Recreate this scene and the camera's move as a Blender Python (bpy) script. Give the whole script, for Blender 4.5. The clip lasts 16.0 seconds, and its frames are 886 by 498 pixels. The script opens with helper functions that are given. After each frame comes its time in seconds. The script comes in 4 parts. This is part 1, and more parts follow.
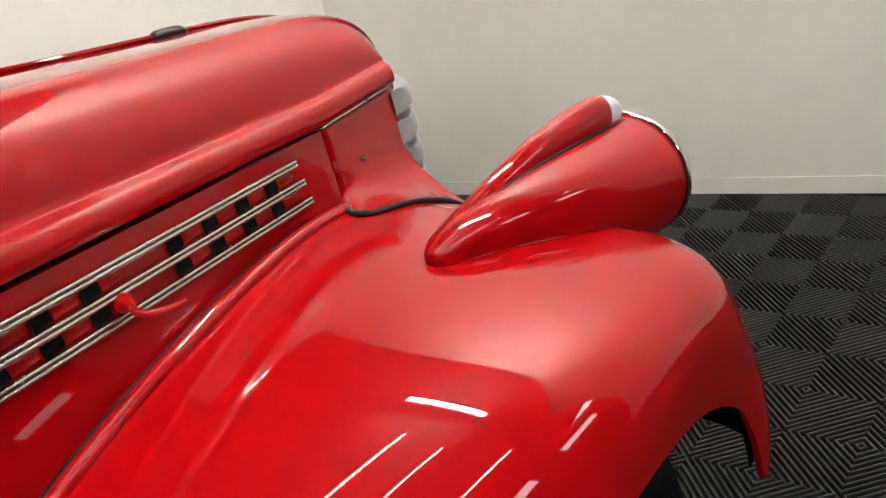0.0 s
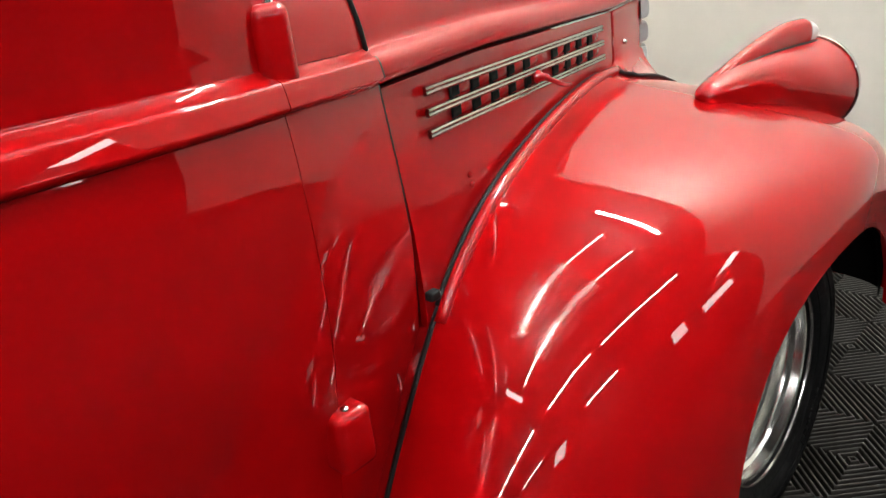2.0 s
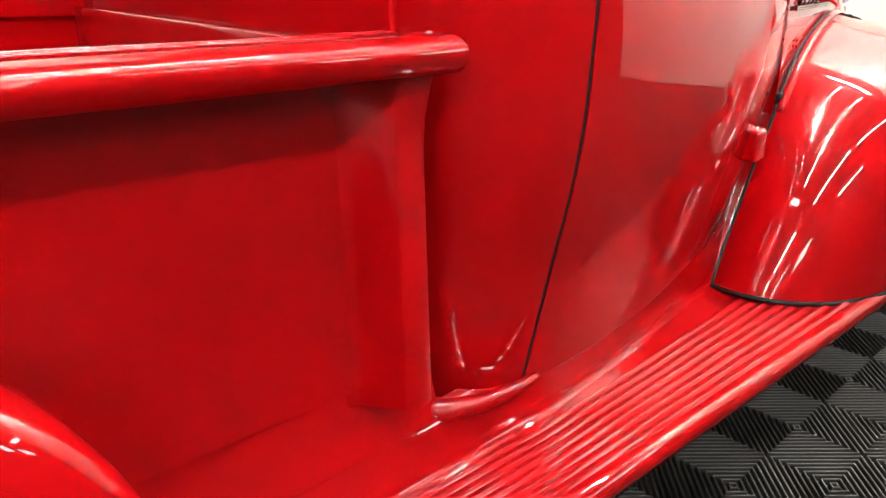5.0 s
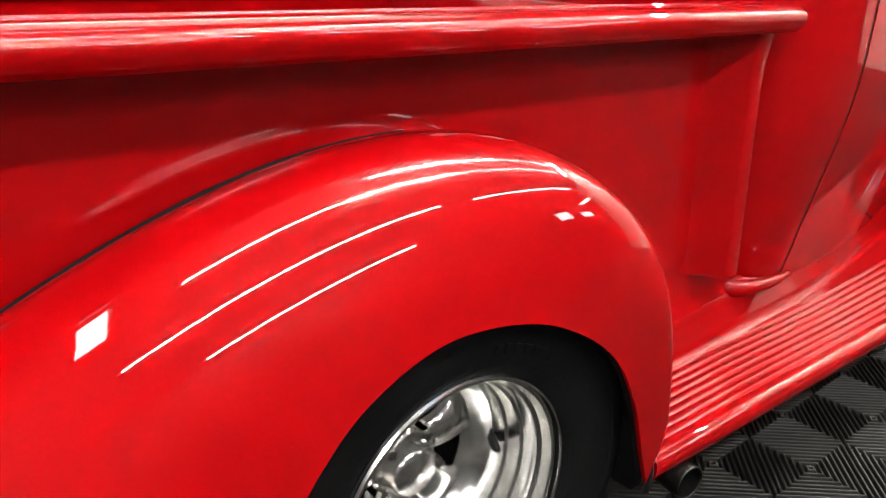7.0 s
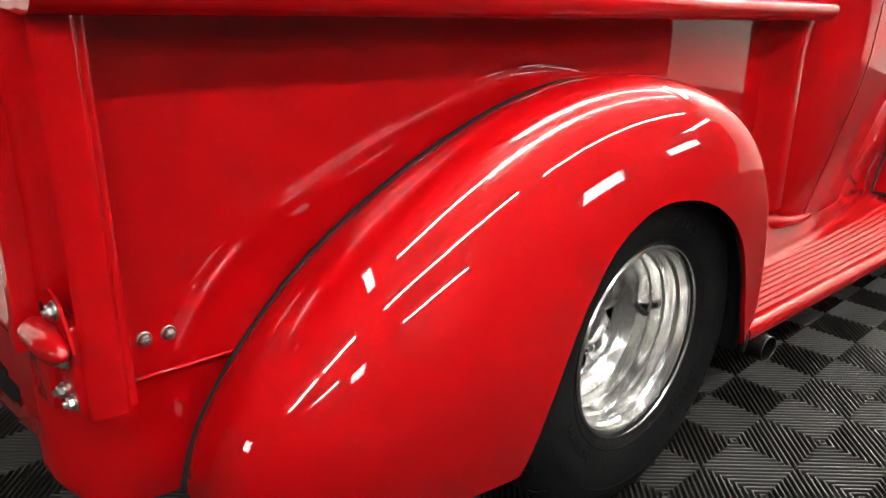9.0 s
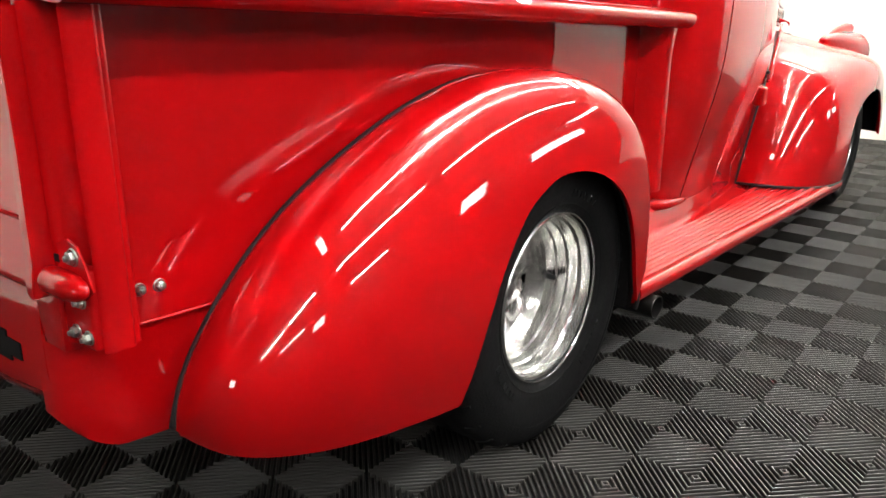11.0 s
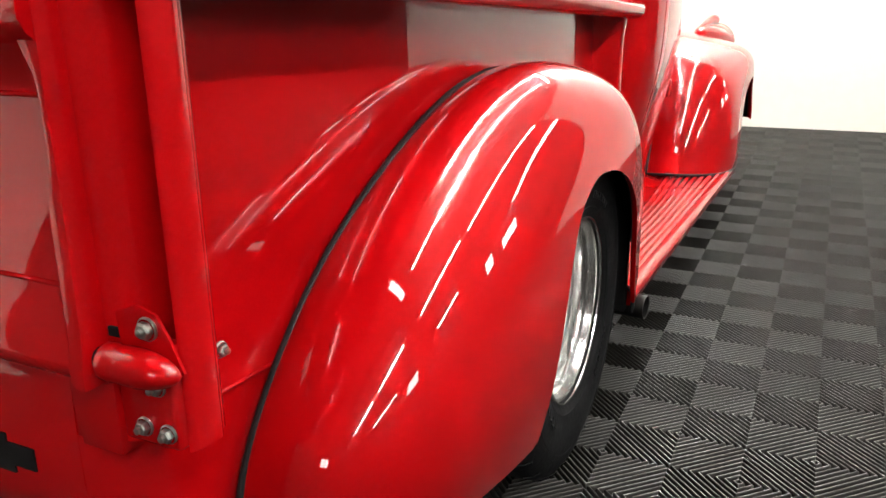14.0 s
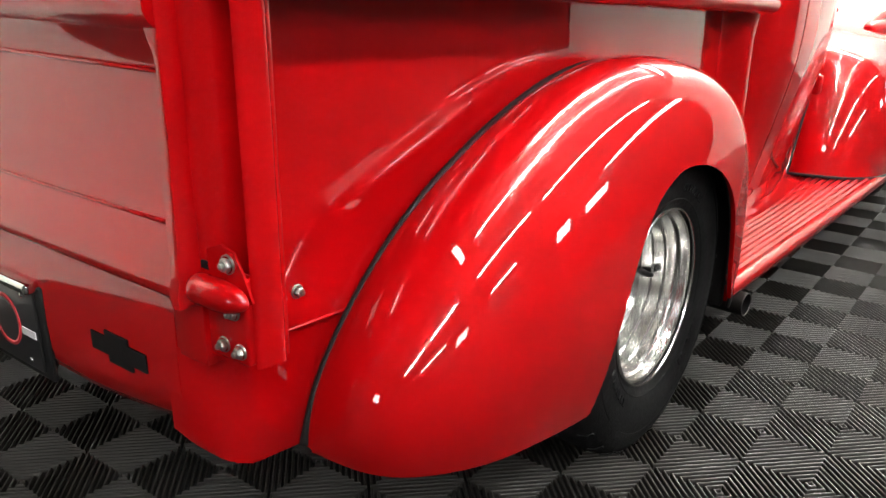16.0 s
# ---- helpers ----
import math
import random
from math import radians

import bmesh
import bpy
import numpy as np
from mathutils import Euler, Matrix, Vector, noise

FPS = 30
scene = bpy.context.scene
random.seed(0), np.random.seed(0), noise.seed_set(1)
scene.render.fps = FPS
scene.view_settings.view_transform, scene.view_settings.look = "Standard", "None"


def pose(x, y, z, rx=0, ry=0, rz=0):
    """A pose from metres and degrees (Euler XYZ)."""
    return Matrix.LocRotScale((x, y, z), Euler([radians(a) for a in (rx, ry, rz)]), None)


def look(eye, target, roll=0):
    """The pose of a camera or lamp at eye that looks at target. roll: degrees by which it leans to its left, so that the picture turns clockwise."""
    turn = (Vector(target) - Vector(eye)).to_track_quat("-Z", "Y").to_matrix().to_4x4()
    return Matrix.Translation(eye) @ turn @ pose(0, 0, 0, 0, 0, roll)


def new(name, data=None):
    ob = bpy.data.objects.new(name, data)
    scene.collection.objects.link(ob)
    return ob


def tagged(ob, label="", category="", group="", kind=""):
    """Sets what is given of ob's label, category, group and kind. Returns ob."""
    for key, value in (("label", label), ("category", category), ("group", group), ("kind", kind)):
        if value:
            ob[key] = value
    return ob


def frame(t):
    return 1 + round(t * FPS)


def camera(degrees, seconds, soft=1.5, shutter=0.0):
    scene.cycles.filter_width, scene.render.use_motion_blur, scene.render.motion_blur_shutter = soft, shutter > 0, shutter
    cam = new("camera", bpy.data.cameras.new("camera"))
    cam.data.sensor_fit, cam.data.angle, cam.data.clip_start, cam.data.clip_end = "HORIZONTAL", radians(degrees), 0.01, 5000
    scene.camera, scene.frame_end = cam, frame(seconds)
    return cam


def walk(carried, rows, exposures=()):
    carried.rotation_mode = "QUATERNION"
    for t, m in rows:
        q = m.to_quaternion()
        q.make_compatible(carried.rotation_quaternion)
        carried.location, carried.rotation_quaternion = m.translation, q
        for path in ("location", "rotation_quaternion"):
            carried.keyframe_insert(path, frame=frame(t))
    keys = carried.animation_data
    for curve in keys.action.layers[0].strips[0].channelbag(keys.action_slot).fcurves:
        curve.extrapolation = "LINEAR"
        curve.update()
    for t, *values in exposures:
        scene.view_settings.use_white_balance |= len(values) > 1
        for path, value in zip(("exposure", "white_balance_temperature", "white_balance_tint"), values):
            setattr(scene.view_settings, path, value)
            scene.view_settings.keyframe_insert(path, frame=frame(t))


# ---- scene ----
cam = camera(57.5, 16.0)
PATH = [
    (0, (1.947, -0.255, 1.204), (3.244, 1.055, 0.429), -15.6),
    (0.5, (1.818, -0.228, 1.191), (3.134, 1.056, 0.404), -14.3),
    (1, (1.617, -0.244, 1.18), (2.947, 1.041, 0.418), -12.2),
    (1.5, (1.423, -0.254, 1.183), (2.731, 1.053, 0.42), -9.7),
    (2, (1.2, -0.261, 1.179), (2.494, 1.055, 0.407), -7.4),
    (2.5, (0.971, -0.315, 1.167), (2.251, 1.02, 0.406), -5.2),
    (3, (0.712, -0.372, 1.16), (1.972, 0.991, 0.415), -4.3),
    (3.5, (0.466, -0.404, 1.171), (1.722, 0.964, 0.429), -3.3),
    (3.7, (0.373, -0.415, 1.172), (1.634, 0.951, 0.435), -2.9),
    (5.8, (-0.532, -0.506, 1.115), (0.708, 0.872, 0.364), -0.3),
    (6, (-0.615, -0.514, 1.114), (0.609, 0.885, 0.378), -0.4),
    (6.5, (-0.778, -0.502, 1.158), (0.397, 0.925, 0.395), -1.1),
    (7, (-0.975, -0.504, 1.156), (0.186, 0.942, 0.406), -0.9),
    (7.5, (-1.163, -0.497, 1.115), (0.021, 0.944, 0.394), -1.1),
    (8, (-1.354, -0.52, 1.087), (-0.148, 0.916, 0.393), -0.7),
    (8.5, (-1.547, -0.551, 1.113), (-0.306, 0.849, 0.404), 0.2),
    (9, (-1.681, -0.569, 1.126), (-0.385, 0.782, 0.421), 0.5),
    (9.5, (-1.761, -0.613, 1.085), (-0.405, 0.695, 0.413), 0.6),
    (10, (-1.852, -0.702, 1.092), (-0.451, 0.568, 0.438), 0.8),
    (10.2, (-1.877, -0.733, 1.092), (-0.46, 0.523, 0.447), 0.8),
    (12.3, (-1.941, -0.412, 1.037), (-0.316, 0.569, 0.407), -0.5),
    (12.5, (-1.942, -0.352, 1.03), (-0.295, 0.595, 0.405), -0.4),
    (13, (-1.959, -0.256, 1.041), (-0.264, 0.62, 0.44), -0.8),
    (13.5, (-1.964, -0.225, 1.05), (-0.25, 0.606, 0.44), -1.0),
    (14, (-1.968, -0.224, 1.047), (-0.249, 0.59, 0.427), -0.6),
    (14.5, (-1.97, -0.271, 1.056), (-0.258, 0.56, 0.441), -0.1),
    (15, (-1.967, -0.352, 1.068), (-0.282, 0.521, 0.439), 0.8),
    (15.5, (-1.985, -0.425, 1.071), (-0.374, 0.571, 0.427), 0.9),
    (16, (-2.007, -0.419, 1.075), (-0.505, 0.723, 0.413), 0.5),
]
walk(cam, [(t, look(eye, target, roll)) for t, eye, target, roll in PATH],
     [(0, 0.64), (0.5, 0.72), (1, 0.58), (1.5, 0.6), (2, 0.98), (2.5, 1.26), (3.5, 1.86), (6, 1.88), (7.5, 1.8), (9, 1.96), (12.5, 2.06), (14, 2.03), (16, 2.1)])

# ---- world and lamps ----
YC = 1.04  # the truck's middle line
world = bpy.data.worlds.new("world")
scene.world = world
world.use_nodes = True
world.node_tree.nodes["Background"].inputs[0].default_value = (0.9, 0.95, 1.0, 1)
world.node_tree.nodes["Background"].inputs[1].default_value = 0.008
CEIL = 3.6


# ---- materials ----
def material(name, color, rough=0.5, metal=0.0, coat=0.0, emit=0.0, spec=0.5, vary=0.0, scale=8.0, bump=0.0, bump_scale=60.0, rough_vary=0.0, trans=0.0, per_piece=0.0):
    m = bpy.data.materials.new(name)
    m.use_nodes = True
    n, l = m.node_tree.nodes, m.node_tree.links
    b = n["Principled BSDF"]
    b.inputs["Base Color"].default_value = (*color, 1)
    b.inputs["Roughness"].default_value = rough
    b.inputs["Metallic"].default_value = metal
    b.inputs["Coat Weight"].default_value = coat
    b.inputs["Coat Roughness"].default_value = 0.008
    b.inputs["Specular IOR Level"].default_value = spec
    b.inputs["Transmission Weight"].default_value = trans
    if emit:
        b.inputs["Emission Color"].default_value = (1.0, 0.985, 0.96, 1)
        b.inputs["Emission Strength"].default_value = emit
    if vary or bump or rough_vary:
        co = n.new("ShaderNodeTexCoord")
    if vary or rough_vary:
        big, small, mix = n.new("ShaderNodeTexNoise"), n.new("ShaderNodeTexNoise"), n.new("ShaderNodeMath")
        big.inputs["Scale"].default_value, small.inputs["Scale"].default_value = scale, scale * 9
        big.inputs["Detail"].default_value = small.inputs["Detail"].default_value = 5
        mix.operation = "ADD"
        l.new(co.outputs["Object"], big.inputs["Vector"])
        l.new(co.outputs["Object"], small.inputs["Vector"])
        l.new(big.outputs[0], mix.inputs[0])
        l.new(small.outputs[0], mix.inputs[1])
        if vary:
            ramp = n.new("ShaderNodeMapRange")
            ramp.inputs[1].default_value, ramp.inputs[2].default_value = 0.6, 1.4
            ramp.inputs[3].default_value, ramp.inputs[4].default_value = 1 - vary, 1 + vary
            hsv = n.new("ShaderNodeHueSaturation")
            hsv.inputs["Color"].default_value = (*color, 1)
            l.new(mix.outputs[0], ramp.inputs[0])
            value = ramp.outputs[0]
            if per_piece:
                info, piece, times = n.new("ShaderNodeObjectInfo"), n.new("ShaderNodeMapRange"), n.new("ShaderNodeMath")
                piece.inputs[3].default_value, piece.inputs[4].default_value = 1 - per_piece, 1 + per_piece
                times.operation = "MULTIPLY"
                l.new(info.outputs["Random"], piece.inputs[0])
                l.new(piece.outputs[0], times.inputs[0])
                l.new(value, times.inputs[1])
                value = times.outputs[0]
            l.new(value, hsv.inputs["Value"])
            l.new(hsv.outputs[0], b.inputs["Base Color"])
        if rough_vary:
            rr = n.new("ShaderNodeMapRange")
            rr.inputs[1].default_value, rr.inputs[2].default_value = 0.6, 1.4
            rr.inputs[3].default_value, rr.inputs[4].default_value = max(0.0, rough - rough_vary), rough + rough_vary
            l.new(mix.outputs[0], rr.inputs[0])
            l.new(rr.outputs[0], b.inputs["Roughness"])
    if bump:
        tex, bp = n.new("ShaderNodeTexNoise"), n.new("ShaderNodeBump")
        tex.inputs["Scale"].default_value, tex.inputs["Detail"].default_value = bump_scale, 4
        bp.inputs["Strength"].default_value, bp.inputs["Distance"].default_value = 1.0, bump
        l.new(co.outputs["Object"], tex.inputs["Vector"])
        l.new(tex.outputs[0], bp.inputs["Height"])
        l.new(bp.outputs[0], b.inputs["Normal"])
        if coat:
            l.new(bp.outputs[0], b.inputs["Coat Normal"])
    return m


RED = material("red_paint", (0.36, 0.0012, 0.0024), 0.4, 0.0, 1.0, spec=0.02, vary=0.03, scale=3, bump=0.00005, bump_scale=9)
# a darker, less glossy red than the body
RED_DARK = material("red_inner_paint", (0.20, 0.0012, 0.002), 0.45, 0.0, 0.6, spec=0.02, vary=0.05, scale=4)
CHROME = material("polished_metal", (0.66, 0.66, 0.64), 0.07, 1.0, rough_vary=0.05, scale=14)
STRIP = material("dull_bright_trim", (0.30, 0.28, 0.245), 0.26, 1.0, rough_vary=0.02, scale=30)
ALU = material("polished_aluminium", (0.93, 0.92, 0.89), 0.18, 1.0, rough_vary=0.03, scale=20, bump=0.0001, bump_scale=30)
STEEL = material("bolt_steel", (0.45, 0.44, 0.41), 0.32, 1.0, vary=0.15, scale=60)
SILVER = material("grille_silver", (0.42, 0.44, 0.46), 0.38, 0.55, vary=0.05, scale=20)
RUBBER = material("tyre_rubber", (0.006, 0.006, 0.0062), 0.6, spec=0.14, vary=0.25, scale=9, bump=0.0006, bump_scale=150, rough_vary=0.12)
SEAL = material("black_seal", (0.007, 0.007, 0.007), 0.6, spec=0.25, vary=0.2, scale=30)
# black undercoat, also painted into holes such as vents as their shade
BLACK = material("black_under_coat", (0.006, 0.0055, 0.0055), 0.8, spec=0.08, vary=0.3, scale=14)
EXHAUST = material("exhaust_steel", (0.05, 0.047, 0.044), 0.5, 1.0, vary=0.25, scale=30)
GLASS = material("window_glass", (0.9, 0.93, 0.93), 0.02, trans=1.0)
LENS = material("white_lens", (0.80, 0.80, 0.78), 0.15, 0.0, 0.6, vary=0.03, scale=20)
PLATE = material("plate_black", (0.015, 0.015, 0.016), 0.3, 0.0, 0.5, vary=0.1, scale=20)
PLATE_RED = material("plate_red", (0.5, 0.02, 0.03), 0.35)
PLATE_PALE = material("plate_pale", (0.6, 0.6, 0.6), 0.4)
WALL = material("white_wall_paint", (0.89, 0.86, 0.77), 0.65, vary=0.04, scale=1.3, bump=0.0008, bump_scale=90)
# near-black colour stands in for the dimness of the open hall
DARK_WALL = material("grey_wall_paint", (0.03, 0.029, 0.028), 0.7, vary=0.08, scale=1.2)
CEILING = material("ceiling_paint", (0.05, 0.047, 0.045), 0.8, vary=0.06, scale=1.0)
TILE = material("tile_plastic", (0.019, 0.0172, 0.0145), 0.5, spec=0.42, vary=0.18, scale=12, rough_vary=0.1, per_piece=0.10)
TILE_BASE = material("tile_gap", (0.006, 0.006, 0.006), 0.8, vary=0.3, scale=20)
LAMP = material("lamp_tube", (0.9, 0.9, 0.9), 0.4, emit=17.0)
LAMP_OVER = material("cloth_lamp_tube", (0.9, 0.9, 0.9), 0.4, emit=66.0)
LAMP_REAR = material("rear_lamp_tube", (0.9, 0.9, 0.9), 0.4, emit=140.0)
LAMP_STRONG = material("bright_lamp_tube", (0.9, 0.9, 0.9), 0.4, emit=62.0)
LAMP_FILL = material("far_lamp_tube", (0.9, 0.9, 0.9), 0.4, emit=95.0)
LAMP_MID = material("soft_lamp_tube", (0.9, 0.9, 0.9), 0.4, emit=34.0)
LAMP_WALL = material("wall_lamp_tube", (0.9, 0.9, 0.9), 0.4, emit=320.0)
LAMP_WEAK = material("dim_lamp_tube", (0.9, 0.9, 0.9), 0.4, emit=9.0)
PANEL = material("lamp_panel", (0.9, 0.9, 0.9), 0.4, emit=8.0)
WINDOW = material("bright_window", (0.9, 0.9, 0.95), 0.3, emit=5.0)
HOUSING = material("lamp_housing", (0.6, 0.6, 0.6), 0.5, vary=0.05)

SHEET = bpy.data.materials.new("diffuser_cloth")
SHEET.use_nodes = True
_n, _l = SHEET.node_tree.nodes, SHEET.node_tree.links
_thin, _mix, _out = _n.new("ShaderNodeBsdfTranslucent"), _n.new("ShaderNodeMixShader"), _n["Material Output"]
_n["Principled BSDF"].inputs["Base Color"].default_value = (0.75, 0.75, 0.73, 1)
_n["Principled BSDF"].inputs["Roughness"].default_value = 0.8
_thin.inputs["Color"].default_value = (0.92, 0.92, 0.90, 1)
_mix.inputs[0].default_value = 0.82
_l.new(_n["Principled BSDF"].outputs[0], _mix.inputs[1])
_l.new(_thin.outputs[0], _mix.inputs[2])
_l.new(_mix.outputs[0], _out.inputs["Surface"])


# ---- mesh tools ----
def spline(points, count):
    """count places along a smooth line through the points."""
    p = [np.array(q, float) for q in points]
    p = [2 * p[0] - p[1]] + p + [2 * p[-1] - p[-2]]
    out = []
    for i in range(count):
        s = i / (count - 1) * (len(points) - 1)
        k = min(int(s), len(points) - 2)
        f = s - k
        a, b, c, d = p[k:k + 4]
        out.append(0.5 * (2 * b + (c - a) * f + (2 * a - 5 * b + 4 * c - d) * f * f + (3 * b - a - 3 * c + d) * f ** 3))
    return out


def part(name, bm, mat, parent=None, label="", smooth=True, angle=None):
    mesh = bpy.data.meshes.new(name)
    bmesh.ops.recalc_face_normals(bm, faces=bm.faces) if bm.faces else None
    for f in bm.faces:
        f.smooth = smooth
    if angle is not None:
        for e in bm.edges:
            if len(e.link_faces) == 2 and e.calc_face_angle(0) > radians(angle):
                e.smooth = False
    bm.to_mesh(mesh)
    bm.free()
    ob = new(name, mesh)
    mesh.materials.append(mat)
    if parent:
        ob.parent = parent
    if label:
        ob["label"] = label
    return ob


def thing(name, label, category, group="", kind="", at=(0, 0, 0)):
    ob = new(name)
    ob.empty_display_size = 0.1
    ob.location = at
    return tagged(ob, label, category, group, kind)


def grid(rows, closed_rows=False, closed_cols=False, bm=None):
    """A sheet through rows of places."""
    bm = bm or bmesh.new()
    v = [[bm.verts.new(p) for p in row] for row in rows]
    n, m = len(rows), len(rows[0])
    for i in range(n - (0 if closed_rows else 1)):
        for j in range(m - (0 if closed_cols else 1)):
            q = [v[i][j], v[(i + 1) % n][j], v[(i + 1) % n][(j + 1) % m], v[i][(j + 1) % m]]
            if len({tuple(round(c, 6) for c in w.co) for w in q}) > 2:
                bm.faces.new(q)
    return bm


def cap(bm, places):
    bm.faces.new([bm.verts.new(p) for p in places])
    bmesh.ops.remove_doubles(bm, verts=bm.verts, dist=1e-5)
    return bm


def solid(rows):
    """A closed skin: rings of places, with both ends closed."""
    bm = grid(rows, closed_cols=True)
    cap(bm, rows[0])
    return cap(bm, rows[-1])


def box(lo, hi, bevel=0.0, segments=2, bm=None):
    bm2 = bmesh.new()
    r = bmesh.ops.create_cube(bm2, size=1)
    for v in r["verts"]:
        v.co = Vector([lo[i] + (v.co[i] + 0.5) * (hi[i] - lo[i]) for i in range(3)])
    if bevel:
        bmesh.ops.bevel(bm2, geom=bm2.edges[:], offset=bevel, segments=segments, affect="EDGES", profile=0.5)
    if bm is None:
        return bm2
    return merge(bm, bm2)


def merge(bm, other):
    mesh = bpy.data.meshes.new("scrap")
    other.to_mesh(mesh)
    other.free()
    bm.from_mesh(mesh)
    bpy.data.meshes.remove(mesh)
    return bm


def tube(path, radius, sides=10, ends=True, flat=1.0):
    """A round bar along a path; radius may be a list."""
    path = [Vector(p) for p in path]
    rings = []
    for i, p in enumerate(path):
        t = (path[min(i + 1, len(path) - 1)] - path[max(i - 1, 0)]).normalized()
        a = t.cross(Vector((0, 0, 1)))
        a = a.normalized() if a.length > 0.05 else t.cross(Vector((0, 1, 0))).normalized()
        b = a.cross(t)
        r = radius[i] if isinstance(radius, (list, tuple)) else radius
        rings.append([p + a * r * math.cos(k * math.tau / sides) * flat + b * r * math.sin(k * math.tau / sides) for k in range(sides)])
    return solid(rings) if ends else grid(rings, closed_cols=True)


def lathe(profile, center, sides=64, axis="y"):
    """A turned form: profile of (along the axis, radius)."""
    rows = []
    for a, r in profile:
        ring = []
        for k in range(sides):
            c, s = r * math.cos(k * math.tau / sides), r * math.sin(k * math.tau / sides)
            ring.append({"y": (center[0] + c, center[1] + a, center[2] + s), "x": (center[0] + a, center[1] + c, center[2] + s), "z": (center[0] + c, center[1] + s, center[2] + a)}[axis])
        rows.append(ring)
    return grid(rows, closed_cols=True)


def sweep(profile, xs, lift=lambda x: 0.0, push=lambda x: 0.0, ends=True):
    """A closed profile of (y, z) carried along x."""
    rows = [[(x, y + push(x), z + lift(x)) for y, z in profile] for x in xs]
    return solid(rows) if ends else grid(rows, closed_cols=True)


def bezier(a, b, c, d, n):
    a, b, c, d = (np.array(q, float) for q in (a, b, c, d))
    return [(1 - t) ** 3 * a + 3 * (1 - t) ** 2 * t * b + 3 * (1 - t) * t * t * c + t ** 3 * d for t in np.linspace(0, 1, n)]


def lerp(x, xs, ys):
    return float(np.interp(x, xs, ys))


def mirrored(ob, parent):
    """The same part on the truck's other side."""
    mesh = ob.data.copy()
    for v in mesh.vertices:
        v.co.y = 2 * YC - v.co.y
    mesh.flip_normals()
    twin = new(ob.name, mesh)
    twin.parent = parent
    for kid in ob.children:
        mirrored(kid, twin)
    return twin


# ---- the room ----
def wall(name, a, b, z0, z1, thick, mat):
    """An upright slab from a to b; its thickness lies to the left of that way."""
    a, b = Vector((*a, 0)), Vector((*b, 0))
    side = (b - a).normalized().cross(Vector((0, 0, 1))) * -thick
    bm = bmesh.new()
    v = [bm.verts.new((p.x, p.y, z)) for z in (z0, z1) for p in (a, b, b + side, a + side)]
    for q in ((0, 1, 2, 3), (4, 5, 6, 7), (0, 1, 5, 4), (1, 2, 6, 5), (2, 3, 7, 6), (3, 0, 4, 7)):
        bm.faces.new([v[i] for i in q])
    return tagged(part(name, bm, mat, smooth=False), kind="structure")


def front_x(y):
    return 4.60 - 0.085 * (y - 0.35)


wf = wall("wall_front", (front_x(-2.5), -2.5), (front_x(2.7), 2.7), 0.0, CEIL, -0.15, WALL)
tagged(wf, "plain white painted showroom wall with light scuffs", "wall")
wl = wall("wall_side", (-3.05, 2.55), (front_x(2.55), 2.55), 0.0, CEIL, 0.15, WALL)
tagged(wl, "plain white painted showroom side wall", "wall")
# unseen walls added to close the hall, its dimness put into their colour
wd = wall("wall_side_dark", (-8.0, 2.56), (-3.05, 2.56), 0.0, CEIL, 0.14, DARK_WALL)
tagged(wd, "near-black side wall standing in for the dim hall behind the truck", "wall")
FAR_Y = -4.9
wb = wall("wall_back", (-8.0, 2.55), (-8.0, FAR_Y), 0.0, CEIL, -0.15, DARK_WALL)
tagged(wb, "added near-black wall standing in for the dim far end of the hall", "wall")
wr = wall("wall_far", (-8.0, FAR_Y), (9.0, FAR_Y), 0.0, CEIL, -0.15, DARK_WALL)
tagged(wr, "added near-black wall standing in for the dim open showroom", "wall")
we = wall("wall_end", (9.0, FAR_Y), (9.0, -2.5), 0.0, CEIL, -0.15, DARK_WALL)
tagged(we, "added near-black wall closing the dim hall beyond the white partition", "wall")
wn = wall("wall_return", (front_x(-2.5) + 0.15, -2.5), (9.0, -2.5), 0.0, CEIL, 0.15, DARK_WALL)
tagged(wn, "added near-black return wall closing the dim hall beside the white partition", "wall")
ceiling = tagged(part("ceiling", box((-8.2, -5.2, CEIL), (9.2, 2.8, CEIL + 0.15)), CEILING, smooth=False), "dark painted showroom ceiling", "ceiling", kind="structure")
for name, a, b in (("baseboard_1", (front_x(-2.5) - 0.005, -2.5), (front_x(2.54) - 0.005, 2.54)), ("baseboard_2", (-3.05, 2.545), (front_x(2.54) - 0.005, 2.545))):
    board = wall(name, a, b, 0.0, 0.062, -0.002 if name.endswith("1") else 0.002, WALL)
    tagged(board, "low white painted baseboard with light scuffs", "baseboard")


# ---- lamps ----
LZ = 3.45


def tube_lamp(a, b, glow=LAMP):
    a, b = Vector(a), Vector(b)
    way = (b - a).normalized()
    side = way.cross(Vector((0, 0, 1)))
    ob = thing("tube_lamp", "long slim white tube lamp under the ceiling, some added as fill", "ceiling lamp", "tube lamps over the truck")
    part("tube", tube([a, b], 0.017, 12), glow, ob)
    rows = [[p + side * s + Vector((0, 0, h)) for s, h in ((-0.03, 0.024), (0.03, 0.024), (0.022, 0.055), (-0.022, 0.055))] for p in (a, b)]
    part("housing", solid(rows), HOUSING, ob, smooth=False)
    for f in (0.15, 0.85):
        p = a.lerp(b, f) + Vector((0, 0, 0.055))
        part("rod", tube([p, (p.x, p.y, CEIL)], 0.004, 6), HOUSING, ob)
    return ob


tube_lamp((-0.85, -0.42, LZ), (1.3, -0.42, LZ), LAMP_OVER)
tube_lamp((1.36, -0.42, LZ), (3.5, -0.42, LZ))
tube_lamp((0.5, 0.35, LZ), (1.96, 0.35, LZ), LAMP_OVER)
